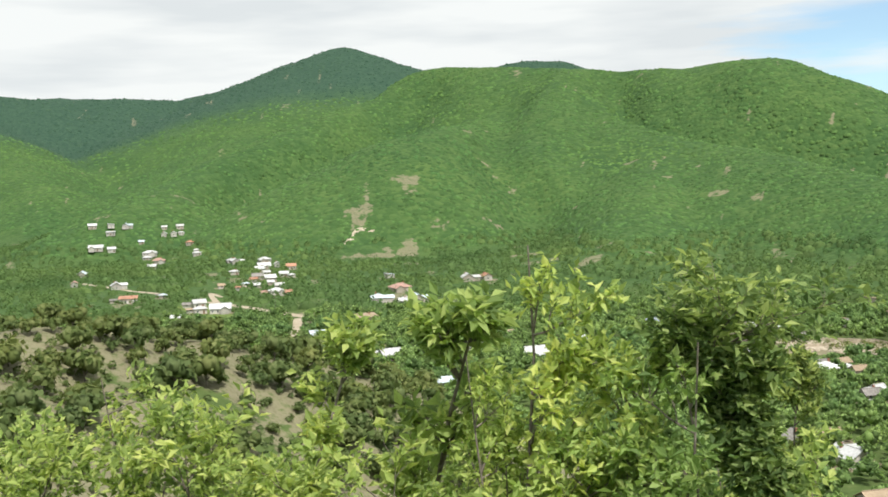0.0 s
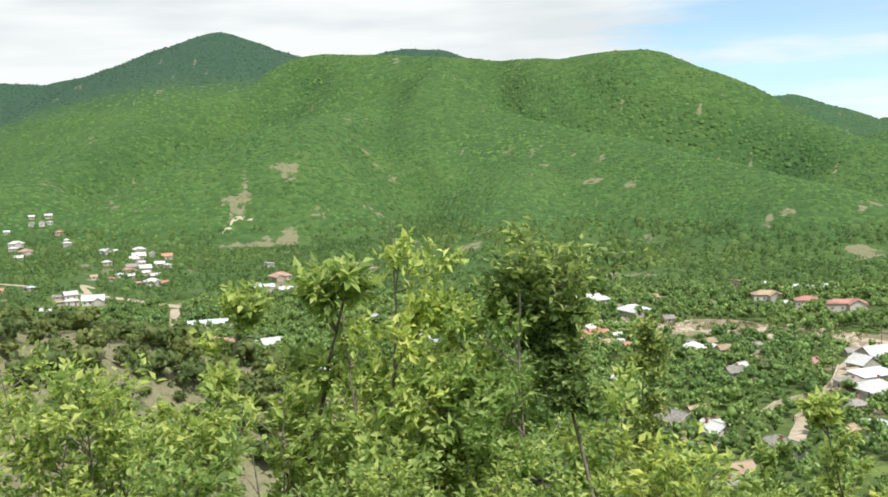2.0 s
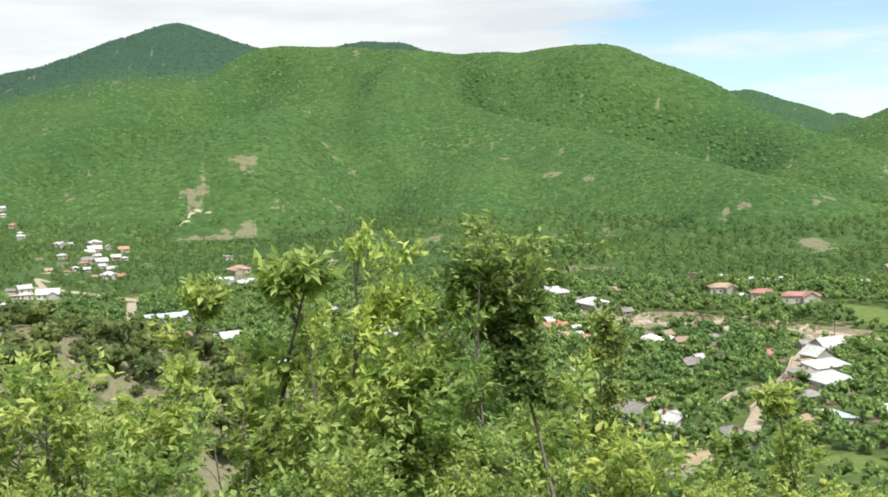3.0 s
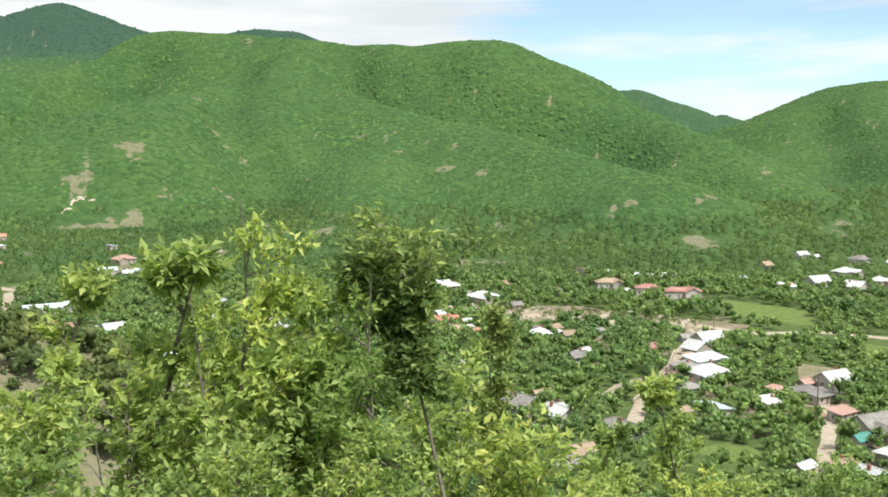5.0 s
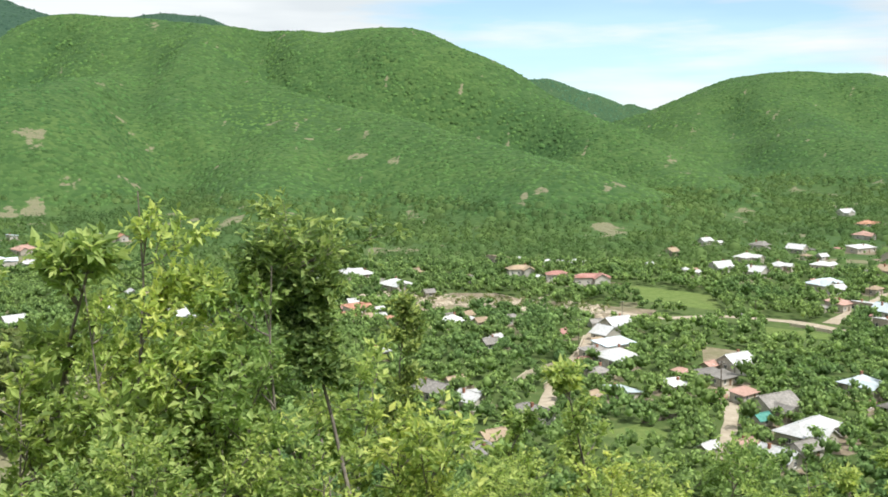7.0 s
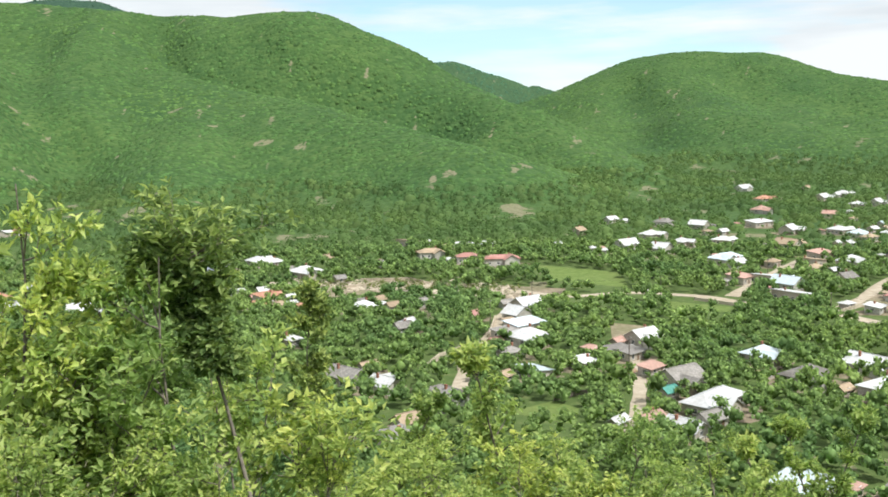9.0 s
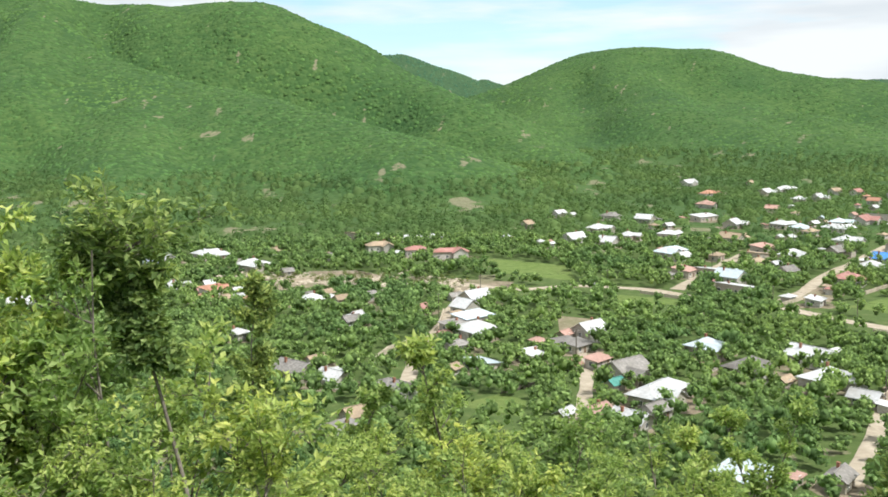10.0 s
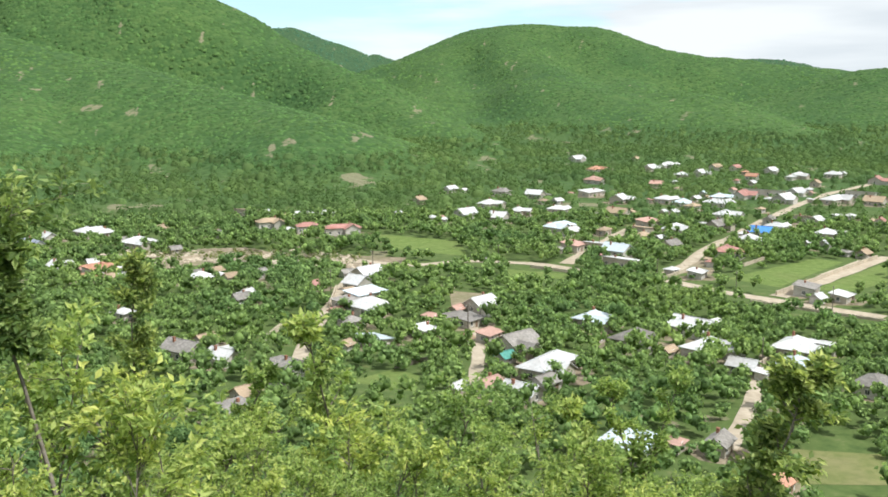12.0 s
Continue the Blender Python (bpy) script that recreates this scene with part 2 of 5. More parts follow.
# crest line, slope of its flanks, rounding of the crest
HILLS = [(MAIN, 0.62, 50), (SPUR_WEST, 0.5, 40), (SPUR_FRONT, 0.46, 35), (SPUR_EAST, 0.40, 40), (SPUR_MID, 0.36, 25),
         (BACK, 0.40, 30), (BACK_SPUR, 0.38, 40), (BACK_SPUR2, 0.38, 40), (FAR, 0.5, 30), (GAP, 0.42, 30), (GAP_FAR, 0.5, 30),
         (EAST, 0.44, 60), (EAST_SPUR, 0.30, 50), (EAST_FAR, 0.4, 60), (EAST_END, 0.32, 60)]

GULLY_EAST = [(-66, 1650), (-30, 1550), (12, 1450), (70, 1370), (140, 1270), (215, 1150), (290, 1020)]
GULLY_SHOULDER = [(95, 1476), (131, 1380), (179, 1320), (231, 1267), (280, 1204)]
GULLY_MID = [(-212, 1540), (-215, 1400), (-200, 1271), (-157, 1129), (-134, 1035), (-108, 892), (-94, 803)]
GULLY_WEST = [(-367, 1699), (-420, 1567), (-462, 1414), (-502, 1303), (-521, 1169)]
GULLY_FACE = [(48, 1484), (69, 1373), (105, 1327)]
GULLY_HILL = [(993, 1853), (943, 1556), (874, 1288), (882, 1148)]
GULLY_HILL_WEST = [(845, 1908), (765, 1652), (651, 1386), (600, 1267)]
# line, depth, width
GULLIES = [(GULLY_EAST, 32, 36), (GULLY_SHOULDER, 24, 36), (GULLY_MID, 30, 36), (GULLY_WEST, 34, 45), (GULLY_FACE, 10, 22),
           (GULLY_HILL, 24, 55), (GULLY_HILL_WEST, 20, 45)]


# eroded patches on the flanks: place and radius
SCARS = [(-228, 1309, 22), (-207, 1222, 20), (-256, 1035, 20), (-297, 992, 20), (-284, 968, 18), (-268, 947, 16), (-202, 961, 26), (-226, 926, 28), (-264, 901, 24), (-37, 841, 26), (-48, 792, 24), (-58, 769, 18),
         (-193, 1046, 14), (-183, 1188, 12), (-162, 1157, 12), (69, 1087, 22), (67, 1010, 24), (95, 985, 20), (652, 1150, 22), (697, 1129, 22), (-546, 1119, 22), (-420, 986, 16)]


def lattice(ix, iy, seed):
    h = np.sin(ix * 127.1 + iy * 311.7 + seed * 74.7) * 43758.5453
    return h - np.floor(h)


def value_noise(x, y, seed=0):
    ix, iy = np.floor(x), np.floor(y)
    fx, fy = x - ix, y - iy
    fx, fy = fx * fx * (3 - 2 * fx), fy * fy * (3 - 2 * fy)
    a = lattice(ix, iy, seed) * (1 - fx) + lattice(ix + 1, iy, seed) * fx
    b = lattice(ix, iy + 1, seed) * (1 - fx) + lattice(ix + 1, iy + 1, seed) * fx
    return (a * (1 - fy) + b * fy) * 2 - 1


def fbm(x, y, size, octaves=4, seed=0):
    total, amp = 0.0, 1.0
    for k in range(octaves):
        total = total + amp * value_noise(x / size * 2 ** k, y / size * 2 ** k, seed + k)
        amp *= 0.5
    return total


def ridge(x, y, line, slope, round_off):
    """A crest line with flanks falling off on both sides."""
    best = np.full(x.shape, -1e4)
    for (ax, ay, az), (bx, by, bz) in zip(line, line[1:]):
        ux, uy = bx - ax, by - ay
        k = np.clip(((x - ax) * ux + (y - ay) * uy) / (ux * ux + uy * uy), 0, 1)
        d = np.hypot(x - ax - k * ux, y - ay - k * uy)
        d = np.sqrt(d * d + round_off * round_off) - round_off
        best = np.maximum(best, az + k * (bz - az) - slope * d)
    return best


def soft_max(a, b, k):
    m = np.maximum(a, b)
    return m + k * np.log(np.exp((a - m) / k) + np.exp((b - m) / k))


def height(x, y):
    """The ground's height at x, y (arrays)."""
    x, y = np.asarray(x, float), np.asarray(y, float)
    d = np.hypot(x, y)
    wx = x + 22 * fbm(x, y, 210, 2, 11) * np.clip(d / 900, 0, 1)
    wy = y + 22 * fbm(x, y, 210, 2, 17) * np.clip(d / 900, 0, 1)
    z = np.full(x.shape, -1e3)
    for line, slope, ro in HILLS:
        z = np.maximum(z, ridge(wx, wy, line, slope, ro))
    far = np.clip((d - 500) / 900, 0, 1)
    # gullies run down the flanks
    lift = np.clip(z / 70, 0, 1) * far
    ravine = np.sqrt(value_noise(wx / 150, wy / 260, 3) ** 2 + 0.03) + 0.5 * np.sqrt(value_noise(wx / 70, wy / 120, 4) ** 2 + 0.03)
    z = z + lift * (9 * np.minimum(ravine, 0.7) - 5 + 1.5 * fbm(x, y, 60, 2, 6))
    for line, deep, wide in GULLIES:
        away = -ridge(wx, wy, [(px, py, 0.0) for px, py in line], 1.0, 0.1)
        z = z - deep * np.exp(-(away / wide) ** 2) * np.clip(z / 40, 0, 1)
    floor_z = 0.6 * fbm(x, y, 90, 2, 5)
    z = soft_max(z, floor_z, 5.0)
    # the hillside under the camera, with a spur running out to the west
    near = 71.5 - 0.50 * np.maximum(d - 3, 0) + 0.5 * fbm(x, y, 9, 2, 8) * np.clip(d / 6, 0, 1)
    near = np.where(y < 0, np.maximum(near, 71.5 + 0.15 * -y - 0.12 * np.abs(x)), near)
    spur = ridge(x, y, SPUR_NEAR, 0.55, 9) + 1.2 * fbm(x, y, 14, 3, 9)
    return soft_max(z, soft_max(near, spur, 1.5), 2.0)


def add_mesh(name, verts, faces, mat, smooth=False):
    """A mesh from arrays: verts n x 3, faces m x 3 or m x 4."""
    me = bpy.data.meshes.new(name)
    verts, faces = np.asarray(verts, np.float32), np.asarray(faces, np.int32)
    k = faces.shape[1]
    me.vertices.add(len(verts))
    me.vertices.foreach_set("co", verts.ravel())
    me.loops.add(faces.size)
    me.loops.foreach_set("vertex_index", faces.ravel())
    me.polygons.add(len(faces))
    me.polygons.foreach_set("loop_start", np.arange(0, faces.size, k, dtype=np.int32))
    me.polygons.foreach_set("loop_total", np.full(len(faces), k, np.int32))
    me.polygons.foreach_set("use_smooth", np.full(len(faces), smooth))
    me.materials.append(mat)
    me.update(calc_edges=True)
    me.validate()
    return me


def ground_material():
    m, n, l, b = material("ground", 0.95, 0.1)
    f = world_noise(n, l, 0.25, 6, 0.65)
    grass = ramp(n, l, f, [(0.3, (0.056, 0.092, 0.028)), (0.58, (0.092, 0.132, 0.043)), (0.80, (0.18, 0.17, 0.09))])
    soil = ramp(n, l, world_noise(n, l, 0.9, 6, 0.7), [(0.32, (0.17, 0.145, 0.10)), (0.5, (0.29, 0.245, 0.18)), (0.64, (0.11, 0.13, 0.055))])
    # tree crowns side by side on the hills
    g = n.new("ShaderNodeNewGeometry")
    cells = n.new("ShaderNodeTexVoronoi")
    cells.inputs["Scale"].default_value = 0.17
    cells.inputs["Randomness"].default_value = 1.0
    l.new(g.outputs["Position"], cells.inputs["Vector"])
    sep = n.new("ShaderNodeSeparateColor")
    l.new(cells.outputs["Color"], sep.inputs["Color"])
    wood = ramp(n, l, sep.outputs["Red"], [(0.0, (0.041, 0.089, 0.030)), (0.5, (0.053, 0.107, 0.036)), (1.0, (0.072, 0.130, 0.044))])
    big = world_noise(n, l, 0.006, 4, 0.6)
    wood = blend(n, l, 1.0, wood, ramp(n, l, big, [(0.32, (0.78, 0.84, 0.85)), (0.68, (1.18, 1.10, 0.98))]), "MULTIPLY")
    # ground of the far ridges: cloud shade and haze painted as dark blue-green
    far_shade = ramp(n, l, sep.outputs["Red"], [(0.0, (0.026, 0.060, 0.042)), (1.0, (0.047, 0.092, 0.058))])

    def attribute(name):
        at = n.new("ShaderNodeAttribute")
        at.attribute_name = name
        return at.outputs["Fac"]

    wooded = attribute("wooded")
    c = blend(n, l, wooded, grass, blend(n, l, attribute("far_shade"), wood, far_shade))
    add = n.new("ShaderNodeMath")
    l.new(attribute("bare"), add.inputs[0])
    l.new(world_noise(n, l, 0.12, 5, 0.65), add.inputs[1])
    mask = ramp(n, l, add.outputs["Value"], [(0.95, (0, 0, 0)), (1.02, (0.62, 0.62, 0.62))])
    worn = ramp(n, l, attribute("bare"), [(0.04, (0, 0, 0)), (0.15, (1, 1, 1))])
    c = blend(n, l, blend(n, l, 1.0, mask, worn, "MULTIPLY"), c, soil)
    l.new(c, b.inputs["Base Color"])
    k1 = n.new("ShaderNodeBump")
    k1.inputs["Strength"].default_value, k1.inputs["Distance"].default_value = 0.5, 0.4
    l.new(f, k1.inputs["Height"])
    dome_h = n.new("ShaderNodeMath")
    dome_h.operation = "MULTIPLY"
    l.new(cells.outputs["Distance"], dome_h.inputs[0])
    l.new(wooded, dome_h.inputs[1])
    k2 = n.new("ShaderNodeBump")
    k2.invert = True
    k2.inputs["Strength"].default_value, k2.inputs["Distance"].default_value = 0.7, 2.4
    l.new(dome_h.outputs["Value"], k2.inputs["Height"])
    l.new(k1.outputs["Normal"], k2.inputs["Normal"])
    l.new(k2.outputs["Normal"], b.inputs["Normal"])
    return m


def bareness(x, y, z):
    """Worn and eroded ground: the dry spur, scars on the lower flanks, yards in the village."""
    d = np.hypot(x, y)
    spur = np.clip(1 - np.abs(ridge(x, y, SPUR_NEAR, 0.55, 9) - z) / 9, 0, 1) * (d < 230)
    scar = np.zeros(x.shape)
    for sx, sy, sr in SCARS:
        scar = np.maximum(scar, 1.25 - np.hypot(x - sx, y - sy) / sr)
    scar = np.where(scar > -0.2, np.clip(scar + 0.7 * fbm(x, y, 16, 3, 62) - 0.25, 0, 0.5), 0)
    yard = np.clip(fbm(x, y, 45, 2, 71) * 0.5 - 0.1, 0, 0.25) * (z < 6)
    return 0.56 * spur + 1.1 * scar + 1.5 * yard


M_GROUND = ground_material()
az = np.concatenate([np.arange(-180, -50, 5.0), np.arange(-50, 62, 0.3), np.arange(62, 180, 5.0)])
rad = np.concatenate([[0.0], np.geomspace(1.5, 4900, 300)])
A, D = np.meshgrid(np.radians(az), rad)
GX, GY = D * np.sin(A), D * np.cos(A)
GZ = height(GX, GY)
na, nr = len(az), len(rad)
i, j = np.meshgrid(np.arange(nr - 1), np.arange(na), indexing="ij")
i, j = i.ravel(), j.ravel()
j2 = (j + 1) % na
faces = np.stack([i * na + j, i * na + j2, (i + 1) * na + j2, (i + 1) * na + j], 1)
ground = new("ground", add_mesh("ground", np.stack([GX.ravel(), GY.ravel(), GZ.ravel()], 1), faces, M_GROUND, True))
GD = np.hypot(GX, GY)


def lie(x, y):
    """Height of the ground's faces, between its corners."""
    p = np.interp(np.hypot(x, y), rad, np.arange(nr))
    q = np.interp(np.degrees(np.arctan2(x, y)), az, np.arange(na))
    p0, q0 = np.minimum(p.astype(int), nr - 2), np.minimum(q.astype(int), na - 2)
    u, v = p - p0, q - q0
    return (GZ[p0, q0] * (1 - u) + GZ[p0 + 1, q0] * u) * (1 - v) + (GZ[p0, q0 + 1] * (1 - u) + GZ[p0 + 1, q0 + 1] * u) * v


# the painted shade and haze set in by distance, half as strong eastward
for key, values in (("bare", bareness(GX, GY, GZ)), ("wooded", np.maximum(np.clip((GZ - 5) / 5, 0, 1) * (GD > 420), 0.8 * np.clip((GD - 600) / 80, 0, 1))), ("far_shade", np.clip((GD - 2450) / 250, 0, 1) * np.where(GX > 250, 0.5, 1.0))):
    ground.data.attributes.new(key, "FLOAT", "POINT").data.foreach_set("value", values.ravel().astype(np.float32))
tagged(ground, "grassy valley floor rising to forested hills", "ground", kind="structure")


# ---- helpers for things ----
def part(name, bm, mat, parent, label=""):
    """One mesh object under a thing or a part."""
    me = bpy.data.meshes.new(name)
    bmesh.ops.recalc_face_normals(bm, faces=bm.faces)
    bm.to_mesh(me)
    bm.free()
    me.materials.append(mat)
    ob = new(name, me)
    ob.parent = parent
    return tagged(ob, label)


def piece(name, me, parent, m=None, label=""):
    """An object on a shared mesh, under a thing or a part."""
    ob = new(name, me)
    ob.parent = parent
    if m is not None:
        ob.matrix_basis = m
    return tagged(ob, label)


def thing(name, m, label, category, group="", kind=""):
    ob = new(name)
    ob.matrix_basis = m
    ob.empty_display_size = 0.3
    return tagged(ob, label, category, group, kind)


def box(bm, x0, x1, y0, y1, z0, z1):
    v = [bm.verts.new(p) for p in ((x0, y0, z0), (x1, y0, z0), (x1, y1, z0), (x0, y1, z0),
                                   (x0, y0, z1), (x1, y0, z1), (x1, y1, z1), (x0, y1, z1))]
    for f in ((3, 2, 1, 0), (4, 5, 6, 7), (0, 1, 5, 4), (1, 2, 6, 5), (2, 3, 7, 6), (3, 0, 4, 7)):
        bm.faces.new([v[k] for k in f])


def one(fn, *args):
    bm = bmesh.new()
    fn(bm, *args)
    return bm


def boxes(*sizes):
    bm = bmesh.new()
    for s in sizes:
        box(bm, *s)
    return bm


def mesh_of(name, bm, mat):
    me = bpy.data.meshes.new(name)
    bmesh.ops.recalc_face_normals(bm, faces=bm.faces)
    bm.to_mesh(me)
    bm.free()
    me.materials.append(mat)
    return me


def ground_z(x, y):
    return float(height(np.array([x]), np.array([y]))[0])


# ---- houses ----
WINDOW_FRAME = mesh_of("window", boxes((-0.62, 0.62, -0.06, 0.05, 0.0, 0.09), (-0.62, 0.62, -0.06, 0.05, 1.31, 1.40),
                                       (-0.62, -0.53, -0.06, 0.05, 0.09, 1.31), (0.53, 0.62, -0.06, 0.05, 0.09, 1.31),
                                       (-0.04, 0.04, -0.05, 0.05, 0.09, 1.31)), M_FRAME)
PANE = mesh_of("pane", boxes((-0.53, 0.53, -0.025, 0.02, 0.09, 1.31)), M_GLASS)
SILL = mesh_of("sill", boxes((-0.72, 0.72, -0.16, 0.05, -0.08, -0.003)), M_FRAME)
DOOR = mesh_of("door", boxes((-0.5, 0.5, -0.05, 0.05, 0.0, 2.05), (-0.40, 0.40, -0.07, -0.05, 0.2, 0.9), (-0.40, 0.40, -0.07, -0.05, 1.1, 1.9)), M_DOOR)
HANDLE = mesh_of("handle", boxes((0.34, 0.44, -0.13, -0.07, 0.95, 1.05)), M_WIRE)
HOUSES = []


def hip_roof(bm, l, w, z, rise, over):
    a, b, r = l / 2 + over, w / 2 + over, max(l - w, 0.6) / 2
    low = [bm.verts.new(p) for p in ((-a, -b, z - 0.12), (a, -b, z - 0.12), (a, b, z - 0.12), (-a, b, z - 0.12))]
    eave = [bm.verts.new((v.co.x, v.co.y, z + 0.02)) for v in low]
    top = [bm.verts.new((-r, 0, z + rise)), bm.verts.new((r, 0, z + rise))]
    bm.faces.new(low[::-1])
    for k in range(4):
        bm.faces.new((low[k], low[(k + 1) % 4], eave[(k + 1) % 4], eave[k]))
    bm.faces.new((eave[0], eave[1], top[1], top[0]))
    bm.faces.new((eave[1], eave[2], top[1]))
    bm.faces.new((eave[2], eave[3], top[0], top[1]))
    bm.faces.new((eave[3], eave[0], top[0]))


def gable_roof(bm, l, w, z, rise, over):
    a, b, t = l / 2 + over, w / 2 + over, 0.16
    drop = rise * over / (w / 2)
    sect = [(-b, z - drop), (0, z + rise), (b, z - drop), (b, z - drop + t), (0, z + rise + t * 1.2), (-b, z - drop + t)]
    e0 = [bm.verts.new((-a, y, zz)) for y, zz in sect]
    e1 = [bm.verts.new((a, y, zz)) for y, zz in sect]
    for k in range(6):
        bm.faces.new((e0[k], e0[(k + 1) % 6], e1[(k + 1) % 6], e1[k]))
    for e in (e0, e1):
        bm.faces.new((e[0], e[1], e[4], e[5]))
        bm.faces.new((e[1], e[2], e[3], e[4]))


def shed_roof(bm, l, w, z, rise, over):
    a, b, t = l / 2 + over, w / 2 + over, 0.14
    s = rise / w
    sect = [(-b, z - s * over), (b, z + rise + s * over), (b, z + rise + s * over + t), (-b, z - s * over + t)]
    e0 = [bm.verts.new((-a, y, zz)) for y, zz in sect]
    e1 = [bm.verts.new((a, y, zz)) for y, zz in sect]
    for k in range(4):
        bm.faces.new((e0[k], e0[(k + 1) % 4], e1[(k + 1) % 4], e1[k]))
    bm.faces.new(e0)
    bm.faces.new(e1[::-1])


def house_walls(bm, l, w, h, kind, rise):
    a, b = l / 2, w / 2
    profile = [(-b, -0.8), (b, -0.8), (b, h)]
    if kind == "g":
        profile.append((0, h + rise - 0.03))
    if kind == "s":
        profile[-1] = (b, h + rise - 0.02)
    profile.append((-b, h))
    e0 = [bm.verts.new((-a, y, z)) for y, z in profile]
    e1 = [bm.verts.new((a, y, z)) for y, z in profile]
    n = len(profile)
    for k in range(n):
        bm.faces.new((e0[k], e0[(k + 1) % n], e1[(k + 1) % n], e1[k]))
    bm.faces.new(e0)
    bm.faces.new(e1[::-1])


def ridge_cap(bm, length, z):
    box(bm, -length / 2, length / 2, -0.14, 0.14, z - 0.05, z + 0.10)


KIND_WORDS = {"h": "hipped", "g": "gabled", "s": "single-pitch"}


def house(x, y, turn, l, w, roof, kind, h=2.6, tan=False):
    """A village house; turn in degrees, sizes in metres."""
    z = ground_z(x, y)
    wall_word = "tan stone-walled" if tan else "white plastered"
    size = "shed" if l < 5.6 else "house"
    name = "shed" if size == "shed" else "house"
    ob = thing(name, pose(x, y, z, 0, 0, turn), f"{wall_word} {size} with a {ROOF_WORDS[roof]} {KIND_WORDS[kind]} roof", size,
               "village " + size + "s")
    rise = {"h": 0.26 * w, "g": 0.30 * w, "s": 0.12 * w}[kind]
    wm_ = M_WALL_TAN if tan else M_WALL
    wall = part("wall", one(house_walls, l, w, h, kind, rise), wm_, ob)
    shape = {"h": hip_roof, "g": gable_roof, "s": shed_roof}[kind]
    rf = part("roof", one(shape, l, w, h, rise, 0.6), ROOF[roof], ob, f"{ROOF_WORDS[roof]} roof")
    if kind == "h":
        part("ridge_cap", one(ridge_cap, max(l - w, 0.6) + 0.2, h + rise), ROOF[roof], rf)
    elif kind == "g":
        part("ridge_cap", one(ridge_cap, l + 0.8, h + rise + 0.19), ROOF[roof], rf)
    if l > 5.6 and (int(abs(x) * 7 + abs(y)) % 3):
        cx, cy = l * 0.22, w * 0.16
        part("chimney", boxes((cx - 0.3, cx + 0.3, cy - 0.3, cy + 0.3, h - 0.1, h + rise + 0.7),
                              (cx - 0.37, cx + 0.37, cy - 0.37, cy + 0.37, h + rise + 0.7, h + rise + 0.82)), M_BRICK, rf, "brick chimney")
    if l > 9.2 and kind != "s":
        side = 1 if int(abs(x)) % 2 else -1
        wl_, ww_ = w * 0.75, l * 0.42
        m = pose(side * l * 0.24, -w / 2 - wl_ * 0.22, 0, 0, 0, 90)
        q = part("wing", one(house_walls, wl_, ww_, h - 0.15, "g", 0.3 * ww_), wm_, ob)
        q.matrix_basis = m
        part("wing_roof", one(gable_roof, wl_, ww_, h - 0.15, 0.3 * ww_, 0.5), ROOF[roof], q)
    storeys = [0.9] if h < 4.6 else [0.9, 0.9 + h / 2]
    count = max(1, min(4, int(l / 2.6)))
    for s in (-1, 1):
        for k in range(count):
            px = (k + 0.5 - count / 2) * l / count
            for n_, zz in enumerate(storeys):
                m = pose(px, s * (w / 2 + 0.002), zz, 0, 0, 0 if s < 0 else 180)
                if k == count // 2 and s < 0 and n_ == 0 and count > 1:
                    d = piece("door", DOOR, ob, pose(px, -w / 2 - 0.002, 0.05), "dark wooden door")
                    piece("handle", HANDLE, d)
                    continue
                f = piece("window", WINDOW_FRAME, ob, m)
                piece("pane", PANE, f)
                if x * x + y * y < 4e5:
                    piece("sill", SILL, f)
    if w > 4:
        for s in (-1, 1):
            f = piece("window", WINDOW_FRAME, ob, pose(s * (l / 2 + 0.002), 0, 0.9, 0, 0, 90 * s))
            piece("pane", PANE, f)
            piece("sill", SILL, f)
    HOUSES.append((x, y, max(l, w) / 2))
    return ob


house(59, 377, 24, 9.2, 7.4, "w", "h")
house(66, 335, 20, 5.8, 4.4, "g", "g")
house(120, 361, 23, 10.6, 7.0, "w", "g", h=3.2, tan=True)
house(110, 343, 118, 7.4, 8.0, "w", "g", h=3.2)
house(107, 325, 26, 13.0, 7.0, "b", "s", h=3.2)
house(98, 318, 26, 9.0, 5.0, "g", "s")
house(102, 308, 22, 12.2, 8.5, "w", "h", h=3.2)
house(91, 291, 21, 6.7, 5.3, "g", "h")
house(91, 268, 113, 9.0, 6.5, "b", "s", tan=True)
house(38, 276, 124, 10.6, 7.2, "g", "g", h=3.2, tan=True)
house(47, 266, 125, 7.7, 6.3, "w", "g")
house(46, 288, 27, 5.4, 3.9, "n", "g", h=2.2)
house(46, 230, 24, 6.2, 5.0, "n", "g", tan=True)
house(41, 219, 27, 7.4, 5.6, "g", "s")
house(62, 249, 117, 7.3, 5.4, "g", "g")
house(109, 273, 20, 6.5, 5.4, "w", "s")
house(138, 296, 24, 9.6, 7.1, "w", "g", h=3.2)
house(126, 279, 30, 7.9, 5.6, "g", "s", tan=True)
house(124, 260, 32, 7.5, 4.4, "p", "s")
house(126, 246, 21, 11.2, 8.5, "g", "g", h=3.2, tan=True)
house(118, 237, 20, 4.3, 3.6, "t", "g", h=2.2)
house(124, 224, 32, 18.1, 8.0, "w", "h", h=3.2, tan=True)
house(102, 214, 25, 6.5, 4.6, "p", "g")
house(107, 206, 121, 8.4, 5.8, "w", "g")
house(116, 211, 24, 6.9, 5.0, "g", "g")
house(162, 265, 25, 10.6, 7.2, "b", "h", h=3.2, tan=True)
house(160, 239, 26, 13.0, 8.0, "g", "h", h=3.2)
house(184, 243, 111, 13.0, 8.0, "w", "g", h=3.2)
house(173, 222, 21, 12.8, 8.5, "w", "h", h=3.2)
house(171, 204, 121, 6.9, 4.9, "w", "g", tan=True)
